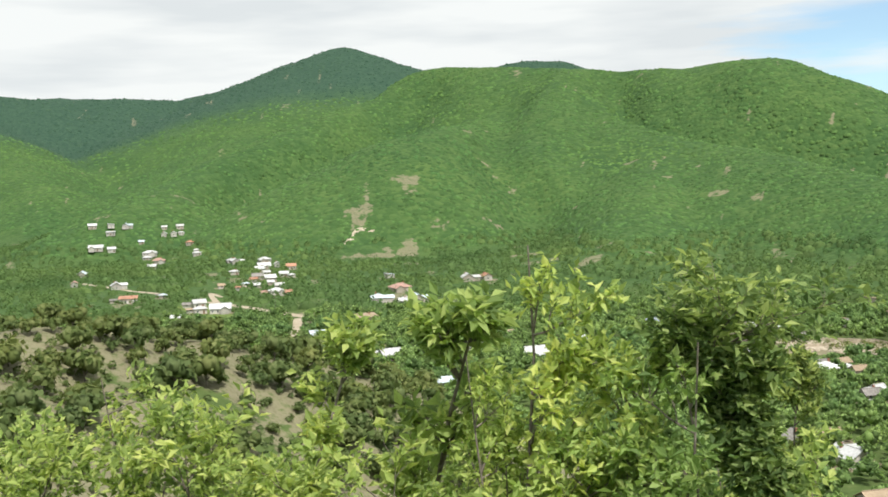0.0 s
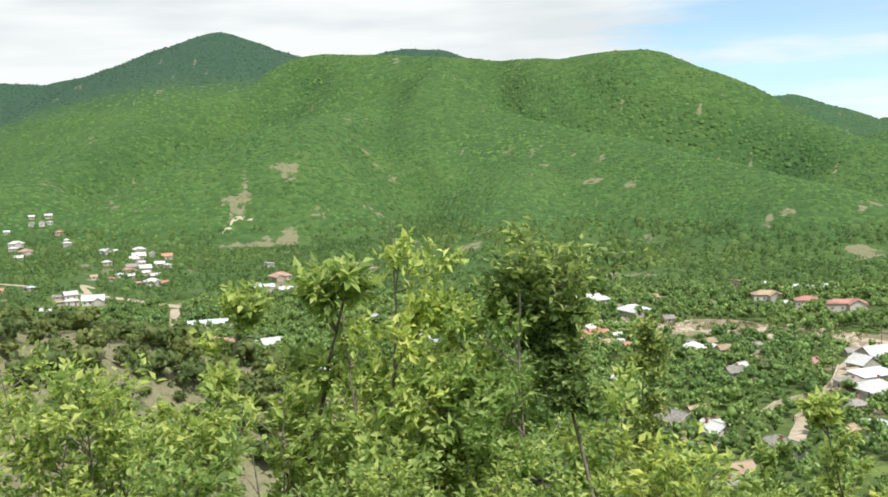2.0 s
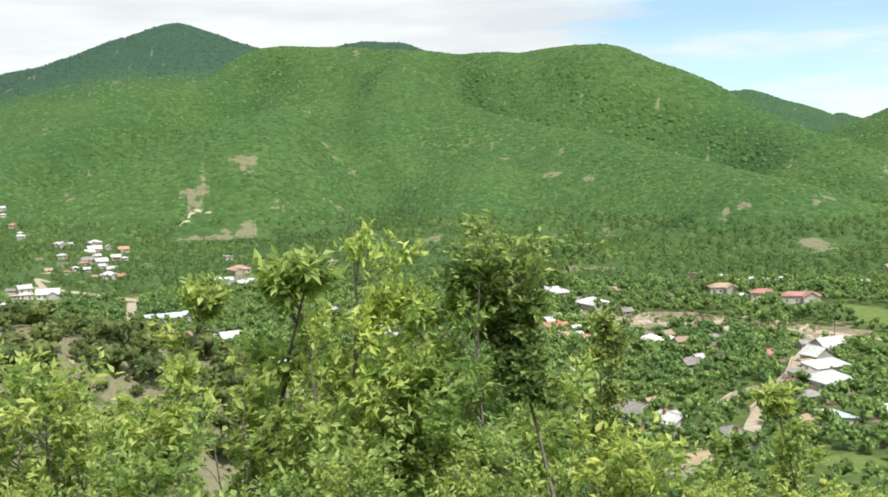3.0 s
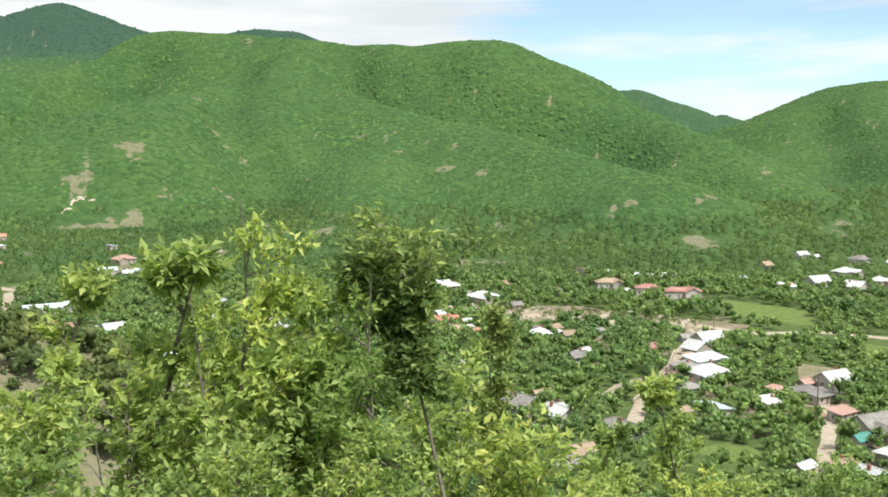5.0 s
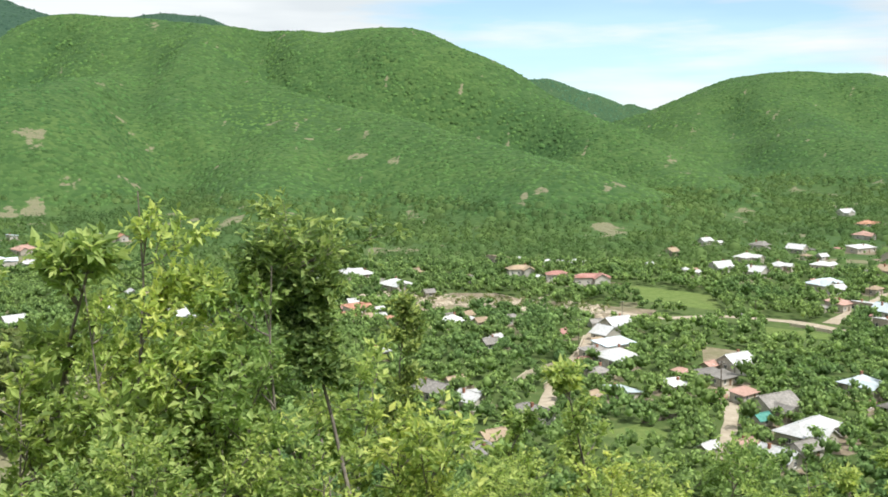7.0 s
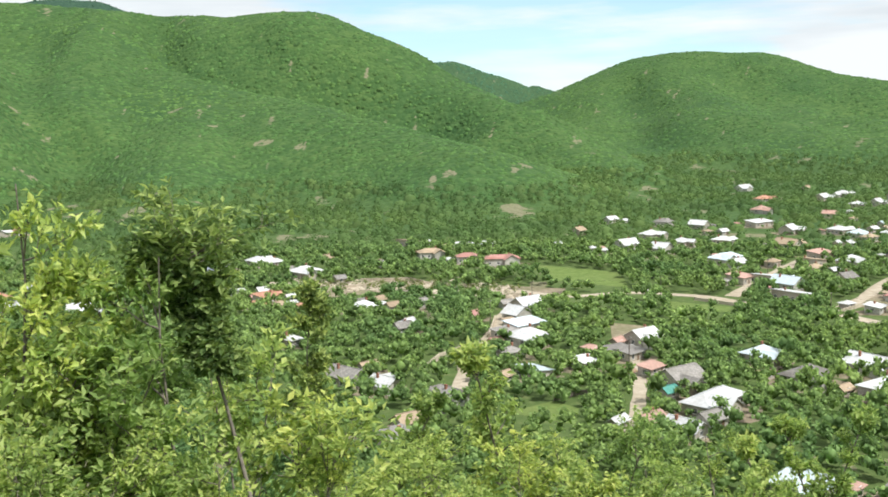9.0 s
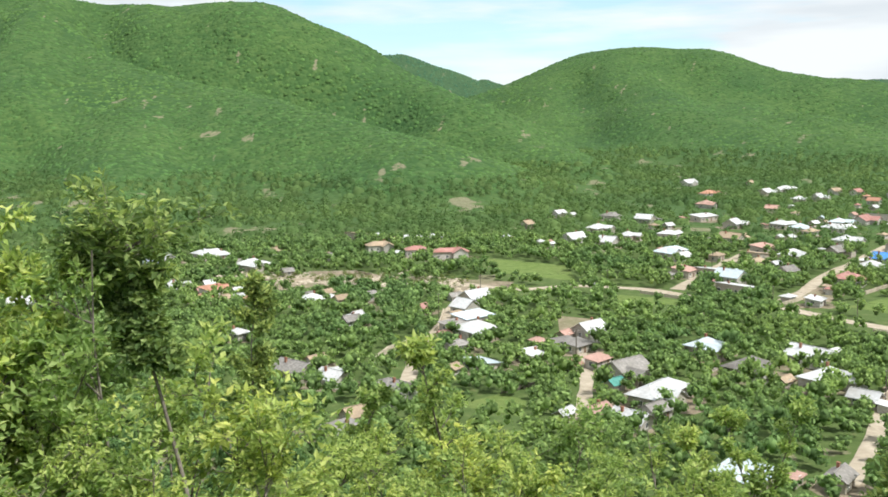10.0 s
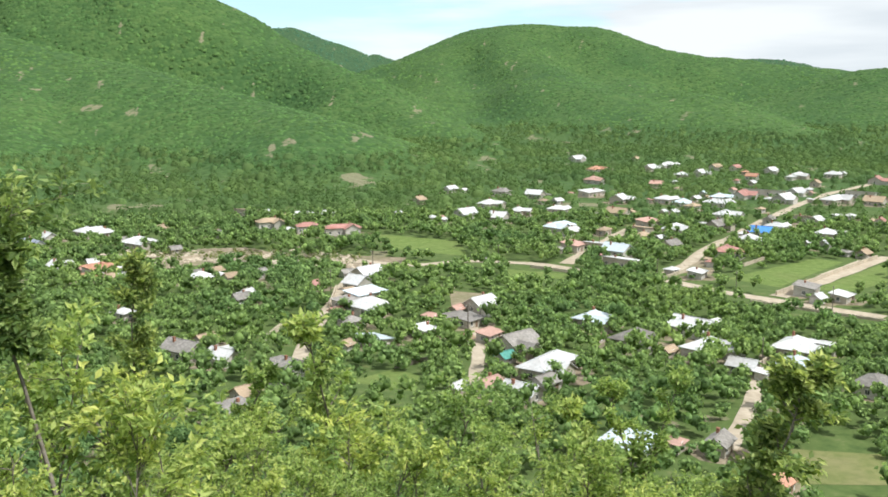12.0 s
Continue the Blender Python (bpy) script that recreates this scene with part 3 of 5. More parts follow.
house(196, 213, 29, 12.7, 8.5, "w", "h", h=3.2, tan=True)
house(205, 212, 114, 8.3, 7.1, "w", "s")
house(182, 197, 28, 11.2, 8.1, "b", "h", h=3.2)
house(189, 177, 23, 9.9, 7.5, "g", "h", h=3.2)
house(111, 165, 34, 11.5, 8.5, "b", "s", h=3.2, tan=True)
house(127, 140, 24, 5.6, 4.3, "o", "g", h=2.2)
house(129, 160, 35, 6.3, 4.4, "g", "g", tan=True)
house(145, 477, -6, 17.4, 6.4, "r", "h", h=3.9)
house(131, 490, -8, 11.0, 6.6, "r", "h", h=3.8)
house(117, 514, 2, 13.5, 7.0, "n", "h", h=3.6)
house(116, 565, 125, 12.5, 8.5, "n", "s", h=3.2, tan=True)
house(27, 516, 117, 10.6, 8.5, "w", "h", h=3.2, tan=True)
house(34, 514, 29, 8.7, 6.9, "w", "h")
house(-1, 490, 25, 10.6, 7.9, "d", "h", h=3.2)
house(46, 475, 36, 12.6, 8.5, "w", "h", h=3.2, tan=True)
house(9, 509, 111, 7.4, 6.2, "w", "g")
house(25, 411, 35, 10.0, 7.9, "o", "s", h=3.2)
house(226, 579, 32, 7.1, 5.9, "n", "g", h=3.2, tan=True)
house(271, 634, 23, 8.4, 5.8, "w", "g", h=3.2)
house(226, 507, 21, 12.0, 8.5, "w", "g", h=3.2)
house(257, 543, 29, 11.9, 8.5, "w", "h", h=3.2, tan=True)
house(237, 488, 120, 10.4, 8.5, "w", "g", h=3.2)
house(259, 508, 35, 9.6, 7.3, "w", "h", h=3.2, tan=True)
house(295, 603, 120, 10.8, 8.1, "g", "h", h=3.2)
house(309, 582, 123, 11.5, 7.8, "w", "g", h=3.2, tan=True)
house(284, 506, 125, 10.5, 7.6, "w", "h", h=3.2, tan=True)
house(252, 447, 21, 17.3, 8.0, "b", "h", h=3.2)
house(492, 842, 26, 17.0, 8.8, "w", "g", h=3.2)
house(445, 730, 21, 14.9, 8.8, "o", "h", h=3.2)
house(398, 656, 28, 12.9, 9.4, "p", "h", h=3.2)
house(351, 580, 20, 17.3, 8.8, "w", "s", h=3.2, tan=True)
house(347, 540, 36, 11.2, 8.4, "w", "g", h=3.2, tan=True)
house(308, 480, 112, 13.0, 8.0, "n", "g", h=3.2, tan=True)
house(303, 442, 25, 12.9, 8.5, "p", "s", h=3.2, tan=True)
house(302, 418, 32, 13.7, 8.0, "w", "h", h=3.2, tan=True)
house(285, 424, 111, 11.1, 8.5, "n", "s", h=3.2, tan=True)
house(388, 495, 110, 15.2, 8.8, "w", "h", h=3.2)
house(355, 446, 23, 12.3, 8.5, "w", "h", h=3.2)
house(411, 523, 31, 10.7, 8.3, "b", "h", h=3.2, tan=True)
house(433, 528, 33, 16.5, 8.8, "r", "g", h=3.2)
house(463, 541, 123, 25.8, 8.8, "b", "s", h=3.2)
house(442, 498, 24, 15.2, 8.8, "w", "g", h=3.2)
house(467, 481, 21, 20.7, 8.8, "w", "h", h=3.2, tan=True)
house(514, 505, 112, 19.4, 8.8, "w", "s", h=3.2)
house(334, 391, 123, 9.9, 7.9, "u", "g", h=3.2)
house(312, 374, 26, 12.3, 8.5, "w", "h", h=3.2, tan=True)
house(354, 403, 116, 9.7, 6.9, "w", "h", h=3.2)
house(389, 420, 109, 13.8, 8.0, "n", "s", h=3.2, tan=True)
house(361, 376, 34, 10.0, 8.4, "w", "h", h=3.2, tan=True)
house(281, 349, 127, 12.4, 8.5, "r", "h", h=3.2)
house(228, 391, 33, 9.8, 8.3, "p", "s", h=3.2, tan=True)
house(239, 387, 118, 11.5, 8.5, "w", "s", h=3.2, tan=True)
house(239, 372, 114, 11.7, 8.5, "b", "g", h=3.2)
house(227, 348, 113, 15.6, 8.0, "w", "s", h=3.2, tan=True)
house(335, 326, 23, 6.2, 4.6, "n", "g", tan=True)
house(256, 274, 35, 9.6, 7.1, "g", "s", h=3.2)
house(259, 260, 24, 7.6, 5.7, "w", "s", tan=True)
house(240, 316, 35, 7.2, 5.5, "w", "s")
house(497, 726, 26, 11.8, 8.7, "w", "g", h=3.2, tan=True)
house(532, 749, 110, 11.1, 9.2, "w", "h", h=3.2)
house(484, 664, 30, 9.9, 7.2, "w", "h", h=3.2, tan=True)
house(507, 671, 28, 10.2, 7.9, "w", "g", h=3.2)
house(425, 612, 123, 9.0, 6.2, "p", "g", h=3.2, tan=True)
house(568, 702, 21, 9.7, 6.6, "r", "g", h=3.2)
house(527, 631, 121, 8.8, 6.7, "o", "g", h=3.2)
house(578, 669, 19, 10.7, 7.6, "w", "g", h=3.2)
house(568, 625, 20, 12.5, 9.0, "w", "h", h=3.2, tan=True)
house(535, 571, 35, 8.4, 6.5, "n", "g", h=3.2, tan=True)
house(596, 618, 122, 11.5, 9.1, "w", "h", h=3.2)
house(594, 571, 35, 14.4, 9.4, "r", "g", h=3.2)
house(372, 526, 109, 10.4, 8.5, "w", "h", h=3.2, tan=True)
house(370, 505, 22, 10.1, 8.2, "b", "h", h=3.2)
house(390, 414, 26, 8.9, 6.3, "w", "g")
house(484, 465, 116, 11.7, 9.2, "n", "g", h=3.2, tan=True)
house(-544, 907, 22, 13.6, 8.0, "w", "g", h=3.2)
house(-529, 910, 35, 7.5, 5.6, "w", "g", h=3.2)
house(-493, 920, 21, 13.9, 8.4, "w", "h", h=3.2)
house(-471, 895, 23, 12.3, 8.7, "p", "h", h=3.2)
house(-444, 923, 119, 6.5, 4.9, "w", "h", h=3.2)
house(-393, 680, 122, 10.1, 7.6, "w", "g", h=3.2)
house(-338, 599, 25, 11.0, 8.2, "o", "s", h=3.2)
house(-251, 550, 21, 11.9, 8.0, "w", "g", h=3.2)
house(-277, 576, 36, 7.4, 5.9, "w", "g", h=3.2)
house(-483, 781, 110, 9.0, 6.8, "b", "g", h=3.2, tan=True)
house(-440, 700, 120, 6.9, 5.2, "p", "g", h=3.2)
house(-354, 876, 34, 10.8, 8.1, "w", "h", h=3.2, tan=True)
house(-338, 834, 35, 11.0, 8.2, "w", "g", h=3.2)
house(-332, 851, 115, 6.9, 5.2, "w", "g", h=3.2)
house(-311, 830, 22, 8.1, 6.1, "o", "g", h=3.2)
house(-382, 874, 122, 9.4, 7.1, "w", "g", h=3.2)
house(-251, 640, 33, 9.4, 7.1, "w", "h", h=3.2)
house(-263, 677, 28, 6.1, 4.6, "w", "g", h=3.2)
house(-306, 742, 20, 8.5, 6.4, "g", "g", h=3.2, tan=True)
house(-292, 732, 35, 8.2, 6.8, "w", "g", h=3.2, tan=True)
house(-500, 965, 112, 6.5, 4.9, "w", "g", h=3.2)
house(-493, 973, 115, 7.4, 5.6, "w", "g", h=3.2)
house(-553, 953, 120, 12.0, 6.5, "w", "s", h=3.2)
house(-571, 947, 33, 8.1, 6.1, "w", "g", h=3.2, tan=True)
house(-539, 958, 114, 11.0, 6.5, "b", "g", h=3.2)
house(-545, 938, 22, 8.4, 6.3, "w", "s", h=3.2)
house(-153, 453, 25, 15.3, 8.0, "b", "s", h=3.2)
house(-143, 465, 25, 10.5, 8.3, "b", "h", h=3.2, tan=True)
house(-133, 404, 111, 10.1, 7.6, "p", "g", h=3.2)
house(-147, 423, 125, 7.0, 4.9, "g", "g")
house(-109, 404, 36, 8.2, 6.7, "w", "g")
house(-166, 592, 113, 11.4, 8.5, "b", "h", h=3.2)
house(-142, 592, 118, 10.7, 7.5, "b", "g", h=3.2, tan=True)
house(-148, 582, 29, 6.2, 4.4, "w", "g", tan=True)
house(-197, 735, 124, 7.9, 5.4, "b", "s", h=3.2)
house(-168, 653, 35, 13.2, 9.4, "p", "h", h=3.2, tan=True)
house(-132, 709, 110, 10.0, 8.1, "w", "g", h=3.2, tan=True)
house(-85, 450, 122, 9.0, 7.3, "o", "h")
house(-75, 471, 113, 5.9, 4.1, "w", "g", tan=True)
house(-150, 508, 32, 10.9, 8.5, "n", "s", h=3.2, tan=True)
house(-77, 421, 22, 10.2, 7.3, "w", "s", h=3.2)
house(-74, 349, 31, 6.7, 5.7, "b", "s", tan=True)
house(-49, 404, 32, 10.1, 8.0, "w", "g", h=3.2)
house(-34, 444, 34, 6.0, 4.9, "w", "g")
house(-119, 713, 119, 8.3, 6.3, "o", "g", h=3.2)
house(11, 426, 116, 9.3, 6.3, "w", "g")
house(27, 414, 22, 6.5, 4.7, "o", "g", tan=True)
house(27, 329, 125, 6.0, 5.1, "w", "h")
house(67, 338, 26, 5.4, 4.4, "w", "g", h=2.2)
house(96, 350, 37, 5.3, 3.8, "r", "g", h=2.2)
house(123, 282, 19, 8.6, 6.1, "g", "s")
house(525, 747, 25, 6.9, 5.0, "w", "g", h=2.4)
house(556, 714, 14, 9.8, 7.0, "n", "g", h=3.0)
house(554, 672, 33, 6.6, 4.7, "o", "h", h=2.4, tan=True)
house(498, 614, 35, 5.1, 3.8, "r", "h", h=2.4)
house(552, 616, 24, 7.1, 5.1, "w", "h", h=3.0)
house(612, 623, 33, 5.6, 4.1, "w", "g", h=2.4)
house(420, 551, 37, 4.5, 3.8, "b", "g", h=2.4)
house(423, 583, 17, 4.7, 3.8, "n", "h", h=2.4)
house(451, 627, 37, 5.0, 3.8, "w", "h", h=2.4)
house(480, 529, 15, 10.8, 7.8, "w", "g", h=3.0)
house(435, 504, 25, 5.0, 3.8, "w", "h", h=2.4)
house(329, 419, 21, 10.4, 7.5, "g", "g", h=3.0, tan=True)
house(364, 487, 26, 8.5, 6.2, "n", "h", h=3.0)
house(340, 472, 27, 5.0, 3.8, "w", "g", h=2.4, tan=True)
house(367, 424, 36, 7.3, 5.3, "g", "g", h=3.0)
house(337, 351, 30, 7.4, 5.3, "w", "g", h=3.0)
house(324, 393, 30, 4.5, 3.8, "w", "h", h=2.4)
house(273, 403, 17, 9.0, 6.5, "n", "h", h=3.0)
house(270, 376, 21, 8.5, 6.2, "g", "g", h=3.0, tan=True)
house(416, 395, 37, 7.5, 5.4, "r", "g", h=3.0)
house(395, 464, 22, 4.6, 3.8, "n", "h", h=2.4)
house(420, 420, 36, 5.8, 4.2, "w", "h", h=2.4)
house(266, 427, 33, 7.1, 5.1, "n", "h", h=3.0, tan=True)
house(249, 430, 21, 8.1, 5.8, "w", "g", h=3.0)
house(235, 326, 23, 4.5, 3.8, "w", "h", h=2.4)
house(261, 334, 35, 4.5, 3.8, "r", "h", h=2.4)
house(249, 261, 20, 4.5, 3.8, "w", "g", h=2.4)
house(154, 546, 22, 4.5, 3.8, "w", "g", h=2.4)
house(161, 544, 36, 4.9, 3.8, "w", "h", h=2.4, tan=True)
house(193, 527, 32, 4.5, 3.8, "w", "g", h=2.4)
house(205, 505, 18, 4.7, 3.8, "w", "h", h=2.4)
house(208, 495, 30, 4.5, 3.8, "w", "h", h=2.4)
house(227, 516, 30, 4.5, 3.8, "w", "h", h=2.4, tan=True)
house(298, 550, 22, 5.4, 3.9, "n", "h", h=2.4)
house(307, 548, 21, 6.1, 4.4, "w", "g", h=2.4)
house(545, 821, 28, 7.4, 5.4, "n", "g", h=3.0, tan=True)
house(397, 528, 18, 5.7, 4.1, "w", "g", h=2.4, tan=True)
house(498, 596, 25, 5.9, 4.2, "w", "g", h=2.4, tan=True)
house(502, 542, 29, 6.4, 4.6, "w", "h", h=2.4)
house(453, 562, 28, 5.5, 3.9, "p", "g", h=2.4)
house(-507, 980, 27, 5.3, 3.8, "w", "g", h=2.4, tan=True)
house(-496, 994, 30, 7.2, 5.2, "w", "g", h=3.0, tan=True)
house(-489, 982, 32, 5.9, 4.2, "w", "h", h=2.4)
house(-511, 937, 31, 5.2, 3.8, "b", "g", h=2.4, tan=True)
house(-463, 948, 19, 7.5, 5.6, "o", "h", h=3.0, tan=True)
house(-440, 915, 36, 7.7, 5.5, "w", "h", h=3.0)
house(-490, 908, 33, 8.3, 6.0, "w", "h", h=3.0)
house(-453, 848, 19, 7.3, 5.2, "w", "g", h=3.0)
house(-389, 879, 35, 7.3, 5.2, "w", "h", h=3.0)
house(-343, 781, 34, 7.4, 5.3, "w", "h", h=3.0, tan=True)
house(-331, 808, 31, 8.1, 6.1, "w", "g", h=3.0)
house(-314, 780, 28, 5.4, 3.9, "w", "g", h=2.4)
house(-293, 765, 15, 7.1, 5.1, "w", "g", h=3.0)
house(-285, 761, 34, 4.5, 3.8, "w", "h", h=2.4)
house(-303, 726, 28, 5.1, 3.8, "o", "g", h=2.4)
house(-282, 708, 33, 4.5, 3.8, "w", "g", h=2.4, tan=True)
house(-296, 694, 36, 4.9, 3.8, "b", "h", h=2.4, tan=True)
house(-284, 686, 18, 4.5, 3.8, "w", "g", h=2.4)
house(-242, 638, 34, 4.5, 3.8, "o", "g", h=2.4)
house(-291, 668, 34, 4.5, 3.8, "o", "h", h=2.4)
house(-309, 680, 32, 4.5, 3.8, "n", "g", h=2.4)
house(-263, 548, 32, 7.2, 5.2, "w", "h", h=3.0)
house(-262, 515, 32, 5.6, 4.1, "w", "g", h=2.4, tan=True)
house(-325, 622, 30, 4.6, 3.8, "b", "h", h=2.4, tan=True)
house(63, 521, 29, 6.3, 4.5, "n", "g", h=2.4)
house(86, 493, 28, 4.5, 3.8, "g", "g", h=2.4)
house(53, 478, 20, 4.7, 3.8, "w", "h", h=2.4)
house(42, 487, 19, 4.5, 3.8, "g", "g", h=2.4)
house(36, 388, 32, 4.5, 3.8, "o", "h", h=2.4)
house(27, 393, 32, 4.5, 3.8, "n", "g", h=2.4)
house(20, 399, 29, 4.5, 3.8, "o", "g", h=2.4, tan=True)
house(139, 546, 13, 4.5, 3.8, "w", "g", h=2.4)
house(82, 379, 38, 5.5, 4.0, "g", "g", h=2.4)
house(67, 390, 36, 4.8, 3.8, "n", "g", h=2.4, tan=True)
house(24, 431, 16, 4.5, 3.8, "w", "g", h=2.4)
house(70, 375, 20, 4.5, 3.8, "n", "g", h=2.4)
house(60, 452, 15, 4.5, 3.8, "g", "g", h=2.4, tan=True)


# ---- yards of packed earth round the houses ----
def yard(x, y, r, seed):
    rng = np.random.default_rng(seed)
    ring, v = 18, []
    for q in (1.0, 0.55):
        for k in range(ring):
            t = 2 * np.pi * k / ring
            e = r * q * (0.8 + 0.4 * rng.uniform()) if q == 1.0 else r * q
            v.append((x + math.cos(t) * e * 1.25, y + math.sin(t) * e))
    v.append((x, y))
    v = np.array(v)
    z = height(v[:, 0], v[:, 1]) + 0.06
    z[:ring] -= 0.04
    f = [(k, (k + 1) % ring, ring + (k + 1) % ring) for k in range(ring)] + [(k, ring + (k + 1) % ring, ring + k) for k in range(ring)]
    f += [(ring + k, ring + (k + 1) % ring, 2 * ring) for k in range(ring)]
    ob = new("yard", add_mesh("yard", np.column_stack([v, z]), f, M_YARD, True))
    return tagged(ob, "bare packed-earth yard round a house", "yard", kind="structure")


for n_, (hx, hy, hr) in enumerate(list(HOUSES)):
    if n_ % 5 != 4 and math.hypot(hx, hy) < 900:
        yard(hx, hy, hr + 2.6, n_)

# ---- roads, walls and meadows ----
ROADS = []


def strip(points, width, lift):
    """A ribbon on the ground along a line."""
    pts = []
    for (ax, ay), (bx, by) in zip(points, points[1:]):
        n = max(2, int(math.hypot(bx - ax, by - ay) / 4))
        pts += [(ax + (bx - ax) * k / n, ay + (by - ay) * k / n) for k in range(n)]
    pts.append(points[-1])
    p = np.array(pts)
    for _ in range(3):
        p[1:-1] = (p[:-2] + 2 * p[1:-1] + p[2:]) / 4
    t = np.gradient(p, axis=0)
    t /= np.hypot(t[:, 0], t[:, 1])[:, None]
    nrm = np.stack([-t[:, 1], t[:, 0]], 1)
    ws = width / 2 * (1 + 0.22 * value_noise(p[:, 0] / 9, p[:, 1] / 9, 31))
    rows = []
    for k in (-1, -0.5, 0, 0.5, 1):
        q = p + nrm * (ws * k)[:, None]
        rows.append(np.column_stack([q, height(q[:, 0], q[:, 1]) + lift + 0.05 * (1 - abs(k))]))
    v = np.stack(rows, 1).reshape(-1, 3)
    n = len(p)
    f = [(a * 5 + b, a * 5 + b + 1, (a + 1) * 5 + b + 1, (a + 1) * 5 + b) for a in range(n - 1) for b in range(4)]
    return p, v, np.array(f)


def road(points, width):
    p, v, f = strip(points, width, 0.10)
    ROADS.append((p, width / 2))
    ob = new("road", add_mesh("road", v, f, M_ROAD, True))
    return tagged(ob, "pale dusty unpaved village road", "road", kind="structure")


def boundary_wall(points, high=1.7, thick=0.35):
    """A garden wall: straight lengths between piers, each length a part."""
    x0, y0 = points[0]
    ob = thing("boundary_wall", pose(x0, y0, 0), "pale stone boundary wall beside a lane", "wall", "garden walls")
    for (ax, ay), (bx, by) in zip(points, points[1:]):
        n = max(1, round(math.hypot(bx - ax, by - ay) / 6))
        a = math.atan2(by - ay, bx - ax)
        length = math.hypot(bx - ax, by - ay) / n
        for k in range(n):
            px, py = ax + (bx - ax) * k / n, ay + (by - ay) * k / n
            z = ground_z(px, py)
            m = Matrix.Translation((px - x0, py - y0, z)) @ Matrix.Rotation(a, 4, "Z")
            w = part("panel", boxes((0.22, length - 0.22, -thick / 2, thick / 2, -0.6, high - 0.15 + 0.1 * (k % 2))), M_STONE, ob)
            w.matrix_basis = m
            q = part("pier", boxes((-0.22, 0.22, -0.24, 0.24, -0.6, high), (-0.28, 0.28, -0.30, 0.30, high, high + 0.1)), M_STONE, ob)
            q.matrix_basis = m
            c = part("coping", boxes((0.22, length - 0.22, -thick / 2 - 0.05, thick / 2 + 0.05, high - 0.05, high + 0.03)), M_STONE, w)
    ROADS.append((np.array(points, float), 1.0))


MEADOWS = []


def meadow(corners, label, name="meadow", mat=None):
    """An open grass plot as a patch that follows the ground."""
    c = np.array(corners, float)
    n = 14
    u, v = np.meshgrid(np.linspace(0, 1, n), np.linspace(0, 1, n))
    u, v = u.ravel()[:, None], v.ravel()[:, None]
    p = (1 - u) * (1 - v) * c[0] + u * (1 - v) * c[1] + u * v * c[2] + (1 - u) * v * c[3]
    z = height(p[:, 0], p[:, 1]) + 0.05
    f = [(a * n + b, a * n + b + 1, (a + 1) * n + b + 1, (a + 1) * n + b) for a in range(n - 1) for b in range(n - 1)]
    ob = new(name, add_mesh(name, np.column_stack([p, z]), f, mat or M_MEADOW, True))
    MEADOWS.append(c)
    return tagged(ob, label, name.replace("_", " "), kind="structure")


road([(62, 248), (76, 287), (93, 318), (105, 348), (126, 387), (133, 398)], 4.0)
road([(133, 397), (144, 382), (171, 386), (198, 366), (206, 346)], 6.0)
road([(133, 397), (112, 407), (93, 421), (72, 426), (56, 445), (29, 463)], 5.0)
road([(112, 407), (127, 407), (133, 397)], 7.0)
road([(208, 363), (249, 403), (287, 438), (345, 480)], 6.0)
road([(226, 322), (255, 343), (285, 371), (354, 421), (428, 475), (516, 535), (624, 588)], 5.5)
road([(226, 319), (230, 294), (235, 278), (245, 255), (254, 236)], 6.0)
road([(244, 275), (282, 292), (348, 325)], 6.0)
road([(180, 207), (164, 190), (150, 177), (132, 161)], 4.0)
road([(126, 387), (101, 339), (86, 307)], 3.0)
road([(96, 213), (106, 230), (116, 250), (131, 289)], 3.5)
road([(-192, 521), (-173, 464), (-160, 421)], 5.0)
road([(-283, 602), (-234, 565), (-216, 549), (-188, 525)], 6.0)
road([(-285, 628), (-306, 652), (-257, 566)], 4.0)
road([(-340, 646), (-376, 669), (-452, 729)], 5.0)
road([(-289, 900), (-284, 948), (-268, 945)], 6.0)
boundary_wall([(62, 284), (70, 297), (82, 307)], 1.8)
boundary_wall([(72, 282), (82, 301)], 1.5)
boundary_wall([(92, 318), (103, 347)], 1.6)
boundary_wall([(245, 277), (277, 292), (323, 316)], 1.6)
boundary_wall([(283, 296), (340, 323)], 1.6)
boundary_wall([(229, 271), (240, 250), (249, 231)], 0.9)
boundary_wall([(273, 329), (292, 339)], 1.4)
boundary_wall([(220, 315), (243, 328)], 1.4)
boundary_wall([(190, 360), (202, 339)], 1.2)
boundary_wall([(172, 202), (183, 209)], 2.0)
boundary_wall([(60, 436), (76, 440)], 1.3)
boundary_wall([(70, 452), (90, 447), (96, 436)], 1.4)
boundary_wall([(98, 428), (116, 420)], 1.3)
boundary_wall([(40, 442), (52, 438)], 1.5)
meadow([(158, 476), (190, 435), (178, 395), (154, 425)], "bright green open meadow beside the river road")
meadow([(249, 310), (314, 333), (319, 321), (256, 288)], "mown green field inside stone walls")
meadow([(265, 280), (336, 314), (300, 279), (274, 272)], "green field beside a walled lane")
meadow([(73, 237), (88, 243), (92, 235), (86, 222)], "small grassy yard among orchard trees")
meadow([(144, 156), (160, 146), (148, 134), (133, 141)], "dry grass plot below the houses", mat=M_DRY)
meadow([(180, 360), (198, 341), (191, 334), (170, 350)], "green strip beside the road")
meadow([(-295, 579), (-294, 603), (-224, 524), (-241, 511)], "grassy plot by the dirt track")
meadow([(48, 450), (95, 451), (105, 425), (51, 415)], "rough bare earth and rubble beside the river road", "dirt_lot", M_YARD)
meadow([(126, 420), (151, 402), (140, 380), (118, 387)], "trodden bare earth at the road junction", "dirt_lot", M_YARD)
